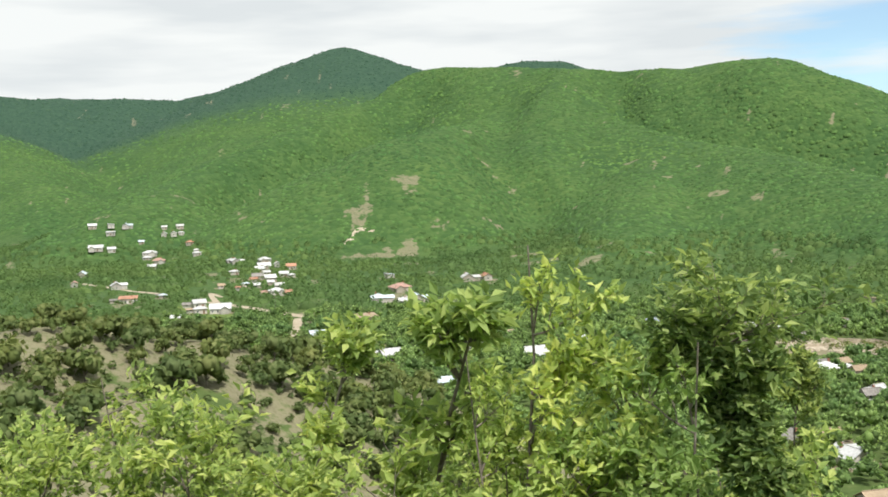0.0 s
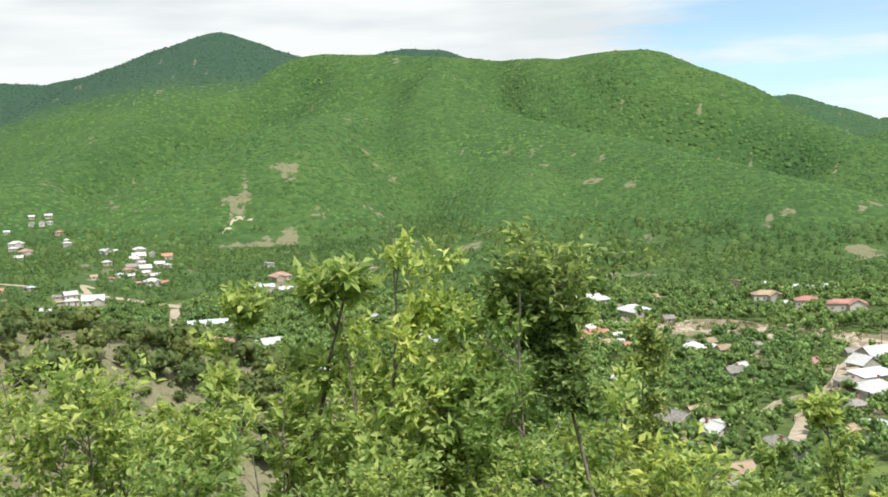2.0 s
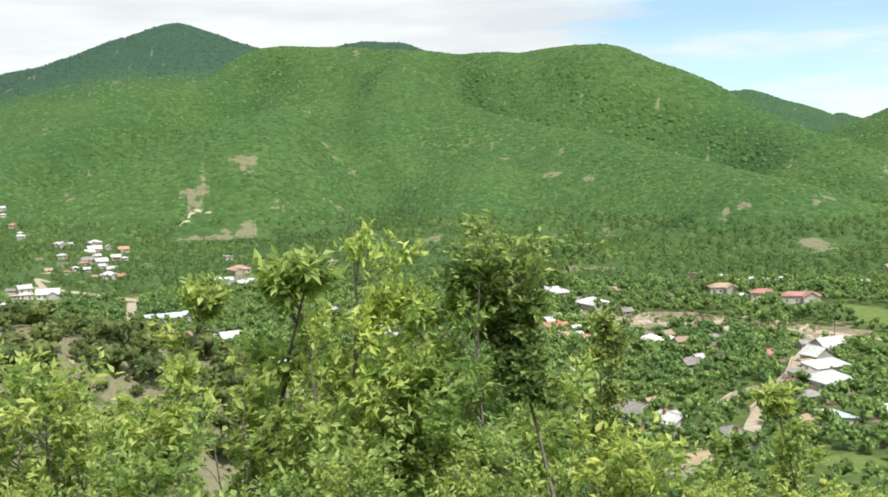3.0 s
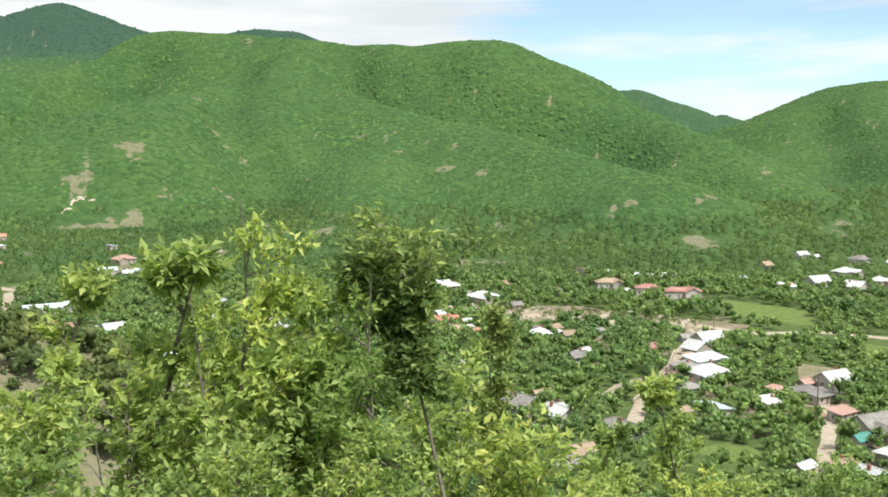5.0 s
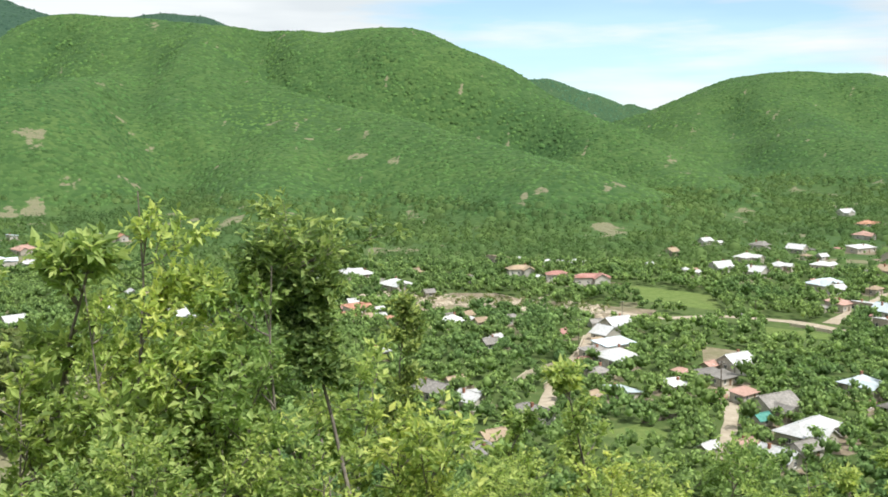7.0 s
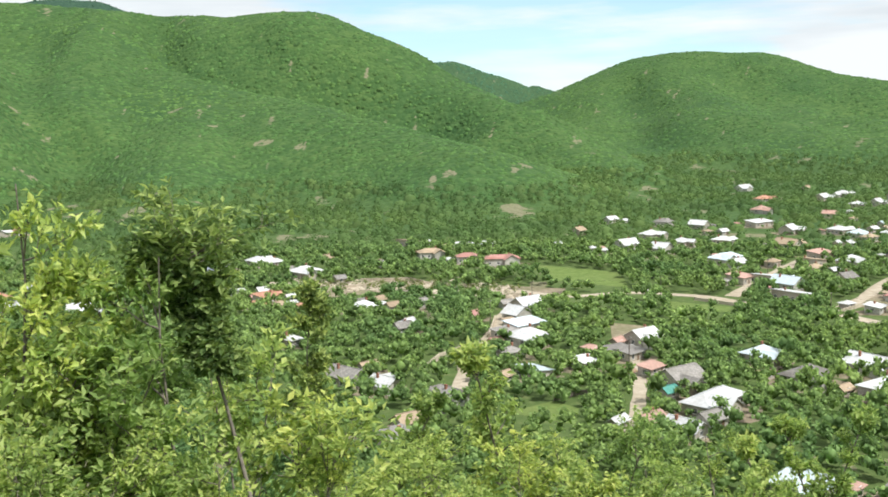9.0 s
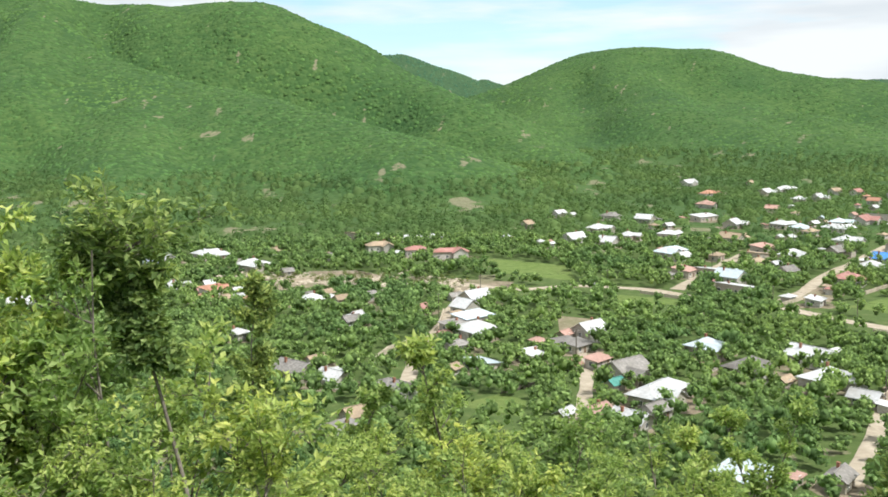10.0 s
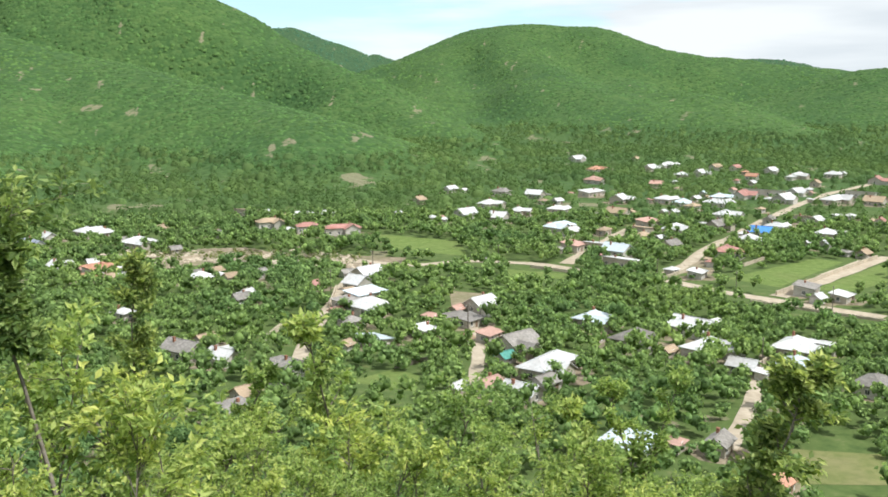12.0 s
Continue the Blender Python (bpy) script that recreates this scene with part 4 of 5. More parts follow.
meadow([(264, 355), (271, 341), (249, 319), (240, 329)], "bare earth yard strewn with rubble", "dirt_lot", M_YARD)
meadow([(141, 330), (151, 321), (127, 272), (119, 275)], "bare earth yard between sheds", "dirt_lot", M_YARD)


# ---- sheds, poles and fences ----
rng = np.random.default_rng(12)
for hx, hy, hr in list(HOUSES)[::2]:
    if math.hypot(hx, hy) > 720:
        continue
    a_ = rng.uniform(-0.4, 3.5)
    sx, sy = hx + math.cos(a_) * (hr + 4.5), hy + math.sin(a_) * (hr + 4.5)
    if min(math.hypot(sx - qx, sy - qy) - qr for qx, qy, qr in HOUSES) > 2.6:
        house(round(sx), round(sy), 28 + rng.uniform(-12, 12), rng.uniform(3.4, 5.2), rng.uniform(2.6, 3.4), "ggnrwpw"[rng.integers(0, 7)], "sg"[rng.integers(0, 2)], h=2.0, tan=bool(rng.integers(0, 2)))

POLE = mesh_of("pole", one(lambda bm: [bmesh.ops.create_cone(bm, cap_ends=True, segments=8, radius1=0.16, radius2=0.10, depth=9.4, matrix=Matrix.Translation((0, 0, 4.1)))]), M_POLE)
ARM = mesh_of("crossarm", boxes((-0.9, 0.9, -0.06, 0.06, 8.2, 8.34)), M_POLE)
CUP = mesh_of("insulator", boxes((-0.05, 0.05, -0.05, 0.05, 8.34, 8.52)), M_FRAME)


def utility_pole(x, y, turn, s=1.0):
    ob = thing("utility_pole", pose(x, y, ground_z(x, y), 0, 0, turn) @ Matrix.Diagonal((s, s, s, 1)), "dark weathered wooden utility pole with a crossarm", "utility pole", "village poles")
    piece("pole", POLE, ob)
    arm = piece("crossarm", ARM, ob)
    for k in (-0.75, 0.0, 0.75):
        piece("insulator", CUP, arm, pose(k, 0, 0))
    return ob


def cable(a, b):
    """A sagging wire between two pole tops."""
    pts = []
    for k in range(13):
        t = k / 12
        pts.append((a[0] + (b[0] - a[0]) * t, a[1] + (b[1] - a[1]) * t, a[2] + (b[2] - a[2]) * t - 3.2 * t * (1 - t), 0.018))
    v, f = tubes([pts])
    return tagged(new("cable", add_mesh("cable", v, f, M_WIRE)), "thin dark overhead cable between poles", "cable", "village cables")


def fence(x, y, turn, n):
    """A plank fence: posts and boards."""
    ob = thing("fence", pose(x, y, ground_z(x, y), 0, 0, turn), "weathered grey plank fence round a garden", "fence", "garden fences")
    for k in range(n + 1):
        piece("post", POST, ob, pose(k * 2.4, 0, 0))
    for k in range(n):
        for q in range(8):
            piece("board", BOARD, ob, pose(k * 2.4 + 0.3 + q * 0.27, -0.09, 0.03 * ((q * 7 + k) % 3)))
    return ob


POST = mesh_of("post", boxes((-0.07, 0.07, -0.07, 0.07, -0.4, 1.5)), M_POLE)
BOARD = mesh_of("board", boxes((-0.11, 0.11, -0.02, 0.02, 0.08, 1.3)), M_POLE)

# ---- a parked van by the river road ----
def wheel_mesh():
    bm = bmesh.new()
    bmesh.ops.create_cone(bm, cap_ends=True, segments=14, radius1=0.33, radius2=0.33, depth=0.22, matrix=Matrix.Rotation(radians(90), 4, "X"))
    return mesh_of("wheel", bm, M_WIRE)


def van_body(bm):
    side = [(-2.2, 0.35), (2.2, 0.35), (2.3, 0.95), (1.35, 1.15), (0.9, 1.85), (-2.1, 1.9), (-2.25, 1.1)]
    for s in (-0.85, 0.85):
        bm.faces.new([bm.verts.new((px, s, pz)) for px, pz in side])
    bm.verts.ensure_lookup_table()
    n = len(side)
    for k in range(n):
        bm.faces.new((bm.verts[k], bm.verts[(k + 1) % n], bm.verts[n + (k + 1) % n], bm.verts[n + k]))
    bmesh.ops.bevel(bm, geom=bm.edges[:], offset=0.07, segments=2, affect="EDGES")


def parked_van(x, y, turn):
    ob = thing("parked_van", pose(x, y, ground_z(x, y) + 0.16, 0, 0, turn), "small white van parked on the dirt road", "van")
    part("body", one(van_body), M_FRAME, ob)
    part("side_window", boxes((-1.7, 0.75, -0.87, -0.84, 1.25, 1.72)), M_GLASS, ob)
    part("side_window", boxes((-1.7, 0.75, 0.84, 0.87, 1.25, 1.72)), M_GLASS, ob)
    me = wheel_mesh()
    for wx in (-1.4, 1.45):
        for wy in (-0.8, 0.8):
            piece("wheel", me, ob, pose(wx, wy, 0.17), "black tyre")
    return ob


parked_van(180, 379, 20)

# ---- trees ----
def tubes(paths):
    """Tapered limbs: each path is a list of (x, y, z, radius)."""
    vs, fs, base, k = [], [], 0, 4
    ring = np.linspace(0, 2 * np.pi, k, endpoint=False)
    for path in paths:
        p = np.array(path, float)
        t = np.gradient(p[:, :3], axis=0)
        t /= np.linalg.norm(t, axis=1)[:, None] + 1e-9
        u = np.cross(t, (0.31, 0.87, 0.38))
        u /= np.linalg.norm(u, axis=1)[:, None] + 1e-9
        w = np.cross(t, u)
        v = p[:, None, :3] + p[:, None, 3:] * (np.cos(ring)[None, :, None] * u[:, None] + np.sin(ring)[None, :, None] * w[:, None])
        vs.append(v.reshape(-1, 3))
        for a in range(len(p) - 1):
            for b in range(k):
                fs.append((base + a * k + b, base + a * k + (b + 1) % k, base + (a + 1) * k + (b + 1) % k, base + (a + 1) * k + b))
        base += len(p) * k
    return np.concatenate(vs), np.array(fs)


def leaves(centres, size, rng, droop=0.25, outward=None):
    """Folded pointed leaves at the given places; each is an island of two faces."""
    n = len(centres)
    way = rng.normal(size=(n, 3))
    if outward is not None:
        way = way * 0.7 + outward
    way[:, 2] -= droop
    way /= np.linalg.norm(way, axis=1)[:, None]
    side = np.cross(way, rng.normal(size=(n, 3)) * 0.55 + (0, 0, 1))
    side /= np.linalg.norm(side, axis=1)[:, None] + 1e-9
    up = np.cross(side, way)
    s = (size * rng.uniform(0.65, 1.25, n))[:, None]
    b = centres
    tip = b + way * s - up * s * 0.10
    mid = b + way * s * 0.45
    le = mid + side * s * 0.25 + up * s * 0.10
    ri = mid - side * s * 0.25 + up * s * 0.10
    v = np.stack([b, ri, tip, le], 1).reshape(-1, 3)
    k = np.arange(n)[:, None] * 4
    return v, np.concatenate([k + (0, 1, 2), k + (0, 2, 3)], 1).reshape(-1, 3)


def tufts(centres, out, size, rng, rough=0.5):
    """Ragged leaf tufts that lie on a crown: kite shapes facing outward, each turned and tilted its own way."""
    n = len(centres)
    face = out + rng.normal(size=(n, 3)) * rough
    face /= np.linalg.norm(face, axis=1)[:, None] + 1e-9
    u = np.cross(face, rng.normal(size=(n, 3)))
    u /= np.linalg.norm(u, axis=1)[:, None] + 1e-9
    w = np.cross(face, u)
    s = (size * rng.uniform(0.6, 1.3, n))[:, None]
    a, b = rng.uniform(0.3, 0.55, (n, 1)), rng.uniform(0.3, 0.55, (n, 1))
    v = np.stack([centres - u * s * 0.5, centres - w * s * a, centres + u * s * 0.6 - face * s * 0.12, centres + w * s * b], 1).reshape(-1, 3)
    k = np.arange(n)[:, None] * 4
    return v, np.concatenate([k + (0, 1, 2), k + (0, 2, 3)], 1).reshape(-1, 3)


def tapering(k):
    return 1.25 - 0.78 * k


def umbrella(k):
    return 0.42 + 1.3 * max(0.0, (k - 0.87) / 0.13)


def grow(high, spread, seed, stems=1, limbs=9, lean=(0, 0), first=0.25, rise=0.55, twigs=7, form=tapering):
    """Limbs, and the twigs that carry the leaves."""
    rng = np.random.default_rng(seed)
    paths, ends = [], []

    def limb(p, d, length, r, depth):
        steps = 7 if depth < 1 else 5
        path = [(*p, r)]
        d = d / np.linalg.norm(d)
        q = p.copy()
        for s in range(steps):
            d = d + rng.normal(size=3) * (0.09 if depth == 0 else 0.17) + np.array((0, 0, 0.06 if depth < 2 else -0.05))
            d /= np.linalg.norm(d)
            q = q + d * length / steps
            path.append((*q, r * (1 - 0.85 * (s + 1) / steps)))
        paths.append(path)
        pts = np.array(path)[:, :3]
        if depth >= 1:
            ends.append(pts[2 * (2 - depth):])
        if depth >= 2:
            return
        for c in range(twigs if depth == 1 else limbs):
            k = rng.uniform(0.25 if depth else first, 1.0)
            a = k * (len(pts) - 1)
            i0 = int(min(a, len(pts) - 2))
            s = pts[i0] + (pts[i0 + 1] - pts[i0]) * (a - i0)
            ang = rng.uniform(0, 2 * np.pi)
            out = np.array((math.cos(ang), math.sin(ang), rise + rng.normal() * 0.25))
            if depth == 1:
                out = out * 0.75 + d * 0.9
            limb(s, out, (spread * form(k) if depth == 0 else length * 0.5) * rng.uniform(0.65, 1.25), r * 0.42 * (1.2 - 0.6 * k), depth + 1)

    for s in range(stems):
        ang = rng.uniform(0, 2 * np.pi)
        off = np.array((math.cos(ang), math.sin(ang), 0)) * (0.25 if stems > 1 else 0)
        d = np.array((lean[0], lean[1], 1.0)) + off * 1.1
        limb(off - (0, 0, 0.3), d, high * rng.uniform(0.8, 1.05), 0.0075 * high, 0)
    return paths, ends, rng


def leafy_tree(high, spread, seed, leaf, per_twig, mat, droop=0.25, **kw):
    """Meshes (trunk with its limbs, crown of single leaves set along the twigs) of one tree."""
    paths, ends, rng = grow(high, spread, seed, **kw)
    v, f = tubes(paths)
    trunk = add_mesh("trunk", v, f, M_BARK, True)
    spots, ways = [], []
    for p in ends:
        run = p[-1] - p[0]
        n = max(4, int(per_twig * rng.uniform(0.7, 1.3)))
        k = np.sqrt(rng.uniform(0.03, 1.0, n)) * (len(p) - 1)
        a = np.minimum(k.astype(int), len(p) - 2)
        run = run / (np.linalg.norm(run) + 1e-9)
        side = np.cross(run, rng.normal(size=3) * 0.3 + (0, 0, 1.0))
        side /= np.linalg.norm(side) + 1e-9
        flip = np.where(np.arange(n) % 2, 1.0, -1.0)[:, None]
        spots.append(p[a] + (p[a + 1] - p[a]) * (k - a)[:, None] + rng.normal(size=(n, 3)) * leaf * 0.3)
        ways.append(run * 0.7 + side * flip * 0.9)
    v, f = leaves(np.concatenate(spots), leaf, rng, droop, np.concatenate(ways))
    return trunk, add_mesh("crown", v, f, mat)


def core(lobes, rng):
    """The shaded inner mass of a crown: a rough ball in each lobe."""
    vs, fs = [], []
    for n_, (x, y, z, r) in enumerate(lobes):
        k = 4
        v = [(0, 0, -1)] + [(math.cos(6.283 * a / k + q) * c_, math.sin(6.283 * a / k + q) * c_, s_) for s_, c_, q in ((-0.45, 0.85, 0), (0.45, 0.85, 0.5)) for a in range(k)] + [(0, 0, 1)]
        v = np.array(v) * r * 0.74 * rng.uniform(0.85, 1.15, (len(v), 1)) + (x, y, z)
        b = n_ * (2 * k + 2)
        for a in range(k):
            e = (a + 1) % k
            fs += [(b, b + 1 + e, b + 1 + a), (b + 1 + a, b + 1 + e, b + 1 + k + a), (b + 1 + e, b + 1 + k + e, b + 1 + k + a),
                   (b + 1 + k + a, b + 1 + k + e, b + 1 + 2 * k)]
        vs.append(v)
    return np.concatenate(vs), np.array(fs)


def clump_tree(high, radius, seed, n, leaf, mat, count=8):
    """A tree for the middle distance: crown of lobes covered with leaf sprays."""
    rng = np.random.default_rng(seed)
    lobes = [(0, 0, high * 0.62, radius * 0.62)]
    for q in range(count):
        a, k = 2 * np.pi * q / count + rng.uniform(-0.4, 0.4), rng.uniform(0.35, 1)
        lobes.append((math.cos(a) * radius * 0.62 * k, math.sin(a) * radius * 0.62 * k, high * rng.uniform(0.34, 0.78), radius * rng.uniform(0.38, 0.55)))
    lobes = np.array(lobes)
    pick = rng.integers(0, len(lobes), n)
    d = rng.normal(size=(n, 3))
    d /= np.linalg.norm(d, axis=1)[:, None]
    d[:, 2] = np.where(d[:, 2] < -0.6, -d[:, 2], d[:, 2])
    c = lobes[pick, :3] + d * (lobes[pick, 3] * rng.uniform(0.6, 1.28, n))[:, None] * (1, 1, 0.9)
    v, f = tufts(c, d + (0, 0, 0.25), leaf, rng, 0.75)
    v2, f2 = core(lobes, rng)
    crown = add_mesh("crown", np.concatenate([v, v2]), np.concatenate([f, f2 + len(v)]), mat, True)
    paths = [[(0, 0, -0.4, 0.030 * high), (0.05, 0, high * 0.3, 0.022 * high), (0.0, 0.1, high * 0.7, 0.008 * high)]]
    for x, y, z, r in lobes[:5]:
        paths.append([(0.03, 0, high * 0.2, 0.014 * high), (x * 0.6, y * 0.6, high * 0.2 + (z - high * 0.2) * 0.6, 0.009 * high), (x, y, z, 0.004 * high)])
    v, f = tubes(paths)
    return add_mesh("trunk", v, f, M_BARK, True), crown


def stand(name, meshes, m, label, category, group="", crown_label=""):
    ob = thing(name, m, label, category, group)
    piece("trunk", meshes[0], ob)
    piece("crown", meshes[1], ob, None, crown_label)
    return ob


# ---- trees and woods of the valley ----
def inside(px, py, quad):
    ok = np.ones(len(px), bool)
    for a, b in zip(quad, np.roll(quad, -1, 0)):
        ok &= (b[0] - a[0]) * (py - a[1]) - (b[1] - a[1]) * (px - a[0]) < 0
    return ok


OPEN = [(140, 466, 10), (148, 468, 10), (134, 456, 8), (144, 454, 9), (127, 480, 8), (124, 470, 7), (113, 502, 9), (110, 491, 7), (166, 402, 8), (120, 395, 9), (130, 410, 8)]


def free(px, py, house_gap, road_gap, front):
    """Where a tree may stand: off houses, roads and meadows, and not close before a house's open side."""
    ok = np.ones(len(px), bool)
    for hx, hy, hr in HOUSES:
        d = math.hypot(hx, hy)
        ux, uy = hx / d, hy / d
        a = (hx - px) * ux + (hy - py) * uy
        s = np.abs((px - hx) * uy - (py - hy) * ux)
        ok &= ~((np.hypot(px - hx, py - hy) < hr + house_gap) | ((a > 0) & (a < front * max(1.0, d / 260)) & (s < hr * 0.9)))
    for ox, oy, r in OPEN:
        ok &= np.hypot(px - ox, py - oy) > r
    for line, half in ROADS:
        for (ax, ay), (bx, by) in zip(line, line[1:]):
            ux, uy = bx - ax, by - ay
            for step in (0.0, 5.0, 10.0):
                qx, qy = px * (1 + step / 400), py * (1 + step / 400)
                k = np.clip(((qx - ax) * ux + (qy - ay) * uy) / (ux * ux + uy * uy + 1e-9), 0, 1)
                ok &= np.hypot(qx - ax - k * ux, qy - ay - k * uy) > half + road_gap
    for q in MEADOWS:
        for step in (0, 7, 14):
            d = np.hypot(px, py)
            qx, qy = px * (1 + step / d), py * (1 + step / d)
            ok &= ~(inside(qx, qy, q) | inside(qx, qy, q[::-1]))
    return ok


def scatter(n, lo, hi, a0, a1, seed, spacing):
    """Random places between two distances and bearings, at least spacing apart."""
    rng = np.random.default_rng(seed)
    a, d = np.radians(rng.uniform(a0, a1, n)), np.sqrt(rng.uniform(lo * lo, hi * hi, n))
    p = np.stack([d * np.sin(a), d * np.cos(a)], 1)
    seen, keep = {}, []
    for k, (x, y) in enumerate(p):
        c = (int(x // spacing), int(y // spacing))
        if all(math.hypot(x - u, y - v) > spacing for i0 in (-1, 0, 1) for j0 in (-1, 0, 1) for u, v in seen.get((c[0] + i0, c[1] + j0), ())):
            seen.setdefault(c, []).append((x, y))
            keep.append(k)
    return p[keep], rng


# ---- the hillside in front of the camera ----
utility_pole(117, 260, 30, 1.35)
utility_pole(99, 340, 30)
utility_pole(127, 376, 30)
utility_pole(180, 370, 30)
utility_pole(222, 317, 30)
utility_pole(232, 283, 30)
utility_pole(244, 249, 30)
utility_pole(337, 465, 30)
utility_pole(247, 400, 30)
utility_pole(-218, 553, 30)
utility_pole(-112, 495, 30)
utility_pole(178, 205, 30)
cable((99, 340, 8.5), (127, 376, 8.5))
cable((127, 376, 8.5), (180, 370, 8.5))
cable((180, 370, 8.5), (222, 317, 8.5))
cable((222, 317, 8.5), (232, 283, 8.5))
cable((232, 283, 8.5), (244, 249, 8.5))
cable((247, 400, 8.5), (337, 465, 8.5))
fence(88, 243, 20, 6)
fence(151, 249, 25, 6)
fence(158, 220, 10, 7)
fence(62, 227, 60, 5)
fence(175, 185, 15, 6)
fence(75, 264, 30, 5)

NEAR_A = leafy_tree(7.0, 1.2, 101, 0.135, 14, M_LEAF_NEAR, stems=2, limbs=24, first=0.35, twigs=8, rise=0.75)
NEAR_B = leafy_tree(7.0, 0.50, 102, 0.12, 13, M_LEAF_DARK, droop=0.1, stems=1, limbs=68, first=0.77, twigs=9, rise=0.45, form=umbrella)
NEAR_C = leafy_tree(6.5, 0.55, 103, 0.12, 12, M_LEAF_BUSH, stems=1, limbs=46, first=0.15, twigs=5, rise=0.9)
NEAR_D = leafy_tree(6.5, 0.55, 104, 0.12, 14, M_LEAF_DARK, droop=0.0, stems=1, limbs=40, first=0.4, twigs=7, rise=0.9)
BUSH = [leafy_tree(5.5, 1.5, 110 + k, 0.13, 12, M_LEAF_MID if k == 2 else M_LEAF_BUSH, stems=3, limbs=11, twigs=7, rise=0.6) for k in range(3)]


def top_of(meshes):
    """The crown's height, and how far its upper part stands off the trunk's foot."""
    v = np.array([tuple(q.co) for q in meshes[1].vertices])
    high = np.percentile(v[:, 2], 99.8)
    return high, v[v[:, 2] > 0.75 * high].mean(0)


def plant(meshes, name, bearing, distance, tilt, label, turn=0, size=1.0, lean=0.0, group="hillside trees"):
    """A tree whose crown shows at a bearing and distance from the viewpoint, its top at an angle below eye height."""
    a = radians(bearing)
    x, y = distance * math.sin(a), distance * math.cos(a)
    high, off = top_of(meshes)
    foot = (x, y)
    for _ in range(4):
        s = max(0.3, (EYE_Z - distance * math.tan(radians(tilt)) - ground_z(*foot)) / high)
        form = Matrix.Rotation(radians(lean), 4, Vector((math.sin(a), math.cos(a), 0))) @ pose(0, 0, 0, 0, 0, turn) @ Matrix.Diagonal((size * s, size * s, s, 1))
        away = form @ Vector(off)
        foot = (x - away.x, y - away.y)
    x, y = foot
    return stand(name, meshes, Matrix.Translation((x, y, ground_z(x, y))) @ form, label, "tree", group)


plant(NEAR_A, "tree", -5.5, 11, 4.2, "leafy young tree with bright green pointed leaves", 20, 0.9)
plant(NEAR_A, "tree", -3.4, 10.5, 8.2, "leafy young tree with bright green pointed leaves", 200, 0.9)
plant(NEAR_A, "tree", -9.6, 11.5, 8.6, "leafy young tree with bright green pointed leaves", 110, 0.9)
plant(NEAR_C, "tree", -11.7, 12, 5.2, "slender light green sapling on the slope", 140, 1.0)
plant(NEAR_C, "tree", -17.1, 13, 6.5, "slender light green sapling on the slope", 250, 1.0)
plant(NEAR_B, "tree", 0.8, 11, 3.7, "slim tree with a dense dark leafy top", 0, 1.1)
plant(NEAR_D, "tree", 6.4, 32, 9.2, "slender young tree in dense dark leaf", 0, 0.9)
plant(NEAR_C, "tree", 16.0, 33, 12.8, "slender light green sapling on the slope", 60, 1.0)
plant(NEAR_C, "tree", 12.7, 33, 15.6, "slender light green sapling on the slope", 160, 1.0)
plant(NEAR_C, "tree", 36.9, 33, 15.7, "slender light green sapling on the slope", 200, 1.0)
plant(NEAR_C, "tree", 33.7, 33, 16.5, "slender light green sapling on the slope", 300, 1.0)
plant(NEAR_C, "tree", 31.5, 33, 17.5, "slender light green sapling on the slope", 30, 1.0)
plant(NEAR_D, "tree", 44.2, 17, 12.6, "leaning tree with a dense dark leafy top", 100, 1.35, 24)
for k, (b, d, t) in enumerate([(-39, 19, 10.8), (-35.5, 20, 11.2), (-32, 19, 10.8), (-29, 20, 10.4), (-26, 21, 9.6), (-23, 20, 10.8), (-20.5, 17, 13.6), (-17.5, 16, 13.2), (-14, 13, 12.6),
                               (-10.5, 11.5, 11.6), (-7, 10, 11.6), (-2.5, 10.5, 11), (1.5, 12, 12.6), (5, 13, 14.2), (8.5, 15, 17.4), (12.6, 20, 18.2),
                               (15.5, 21, 18.4), (18.5, 22, 18.6), (21, 22, 18.2), (23.5, 23, 17.3), (26.5, 22, 18.7), (30, 21, 19.6), (32, 21, 18.8), (35.5, 20, 19.6),
                               (38.6, 19, 21.4), (-31, 12, 16), (-25, 11, 16), (-19, 10, 16.5), (-13, 9.5, 16), (-6, 9, 16), (-1, 9.5, 17), (4, 10, 19),
                               (8, 12, 20), (11.5, 15, 21), (17, 18, 21.5), (22, 18, 21.5), (28, 18, 22), (34, 18, 22)]):
    plant(BUSH[k % 3], "tree", b, d, t, "bushy hillside tree with light green leaves", 77 * k, 1.0)

SHRUB = [clump_tree(1.6, 1.1, 61 + k, 150, 0.32, M_SHRUB) for k in range(3)]
pts, rng = scatter(3000, 92, 152, -36, -9, 91, 2.4)
zs = height(pts[:, 0], pts[:, 1])
ok = (zs > 14) & (np.abs(ridge(pts[:, 0], pts[:, 1], SPUR_NEAR, 0.55, 9) - zs) < 9) & (rng.uniform(-1, 1, len(pts)) < fbm(pts[:, 0], pts[:, 1], 30, 2, 92) + 0.35)
for (x, y), z in zip(pts[ok][:300], zs[ok]):
    s = rng.uniform(0.6, 1.2) ** 2 * 1.6
    stand("shrub", SHRUB[rng.integers(0, 3)], pose(x, y, z, 0, 0, rng.uniform(0, 360)) @ Matrix.Diagonal((s, s, s, 1)),
          "dark olive shrub on a dry bare slope", "shrub", "dry slope shrubs")

# low scrub and dry tufts over the bare spur
pts, rng = scatter(5200, 88, 165, -40, -8, 93, 1.1)
zs = height(pts[:, 0], pts[:, 1])
ok = (zs > 12) & (np.abs(ridge(pts[:, 0], pts[:, 1], SPUR_NEAR, 0.55, 9) - zs) < 10) & (rng.uniform(-1, 1, len(pts)) < fbm(pts[:, 0], pts[:, 1], 16, 2, 94) + 0.2)
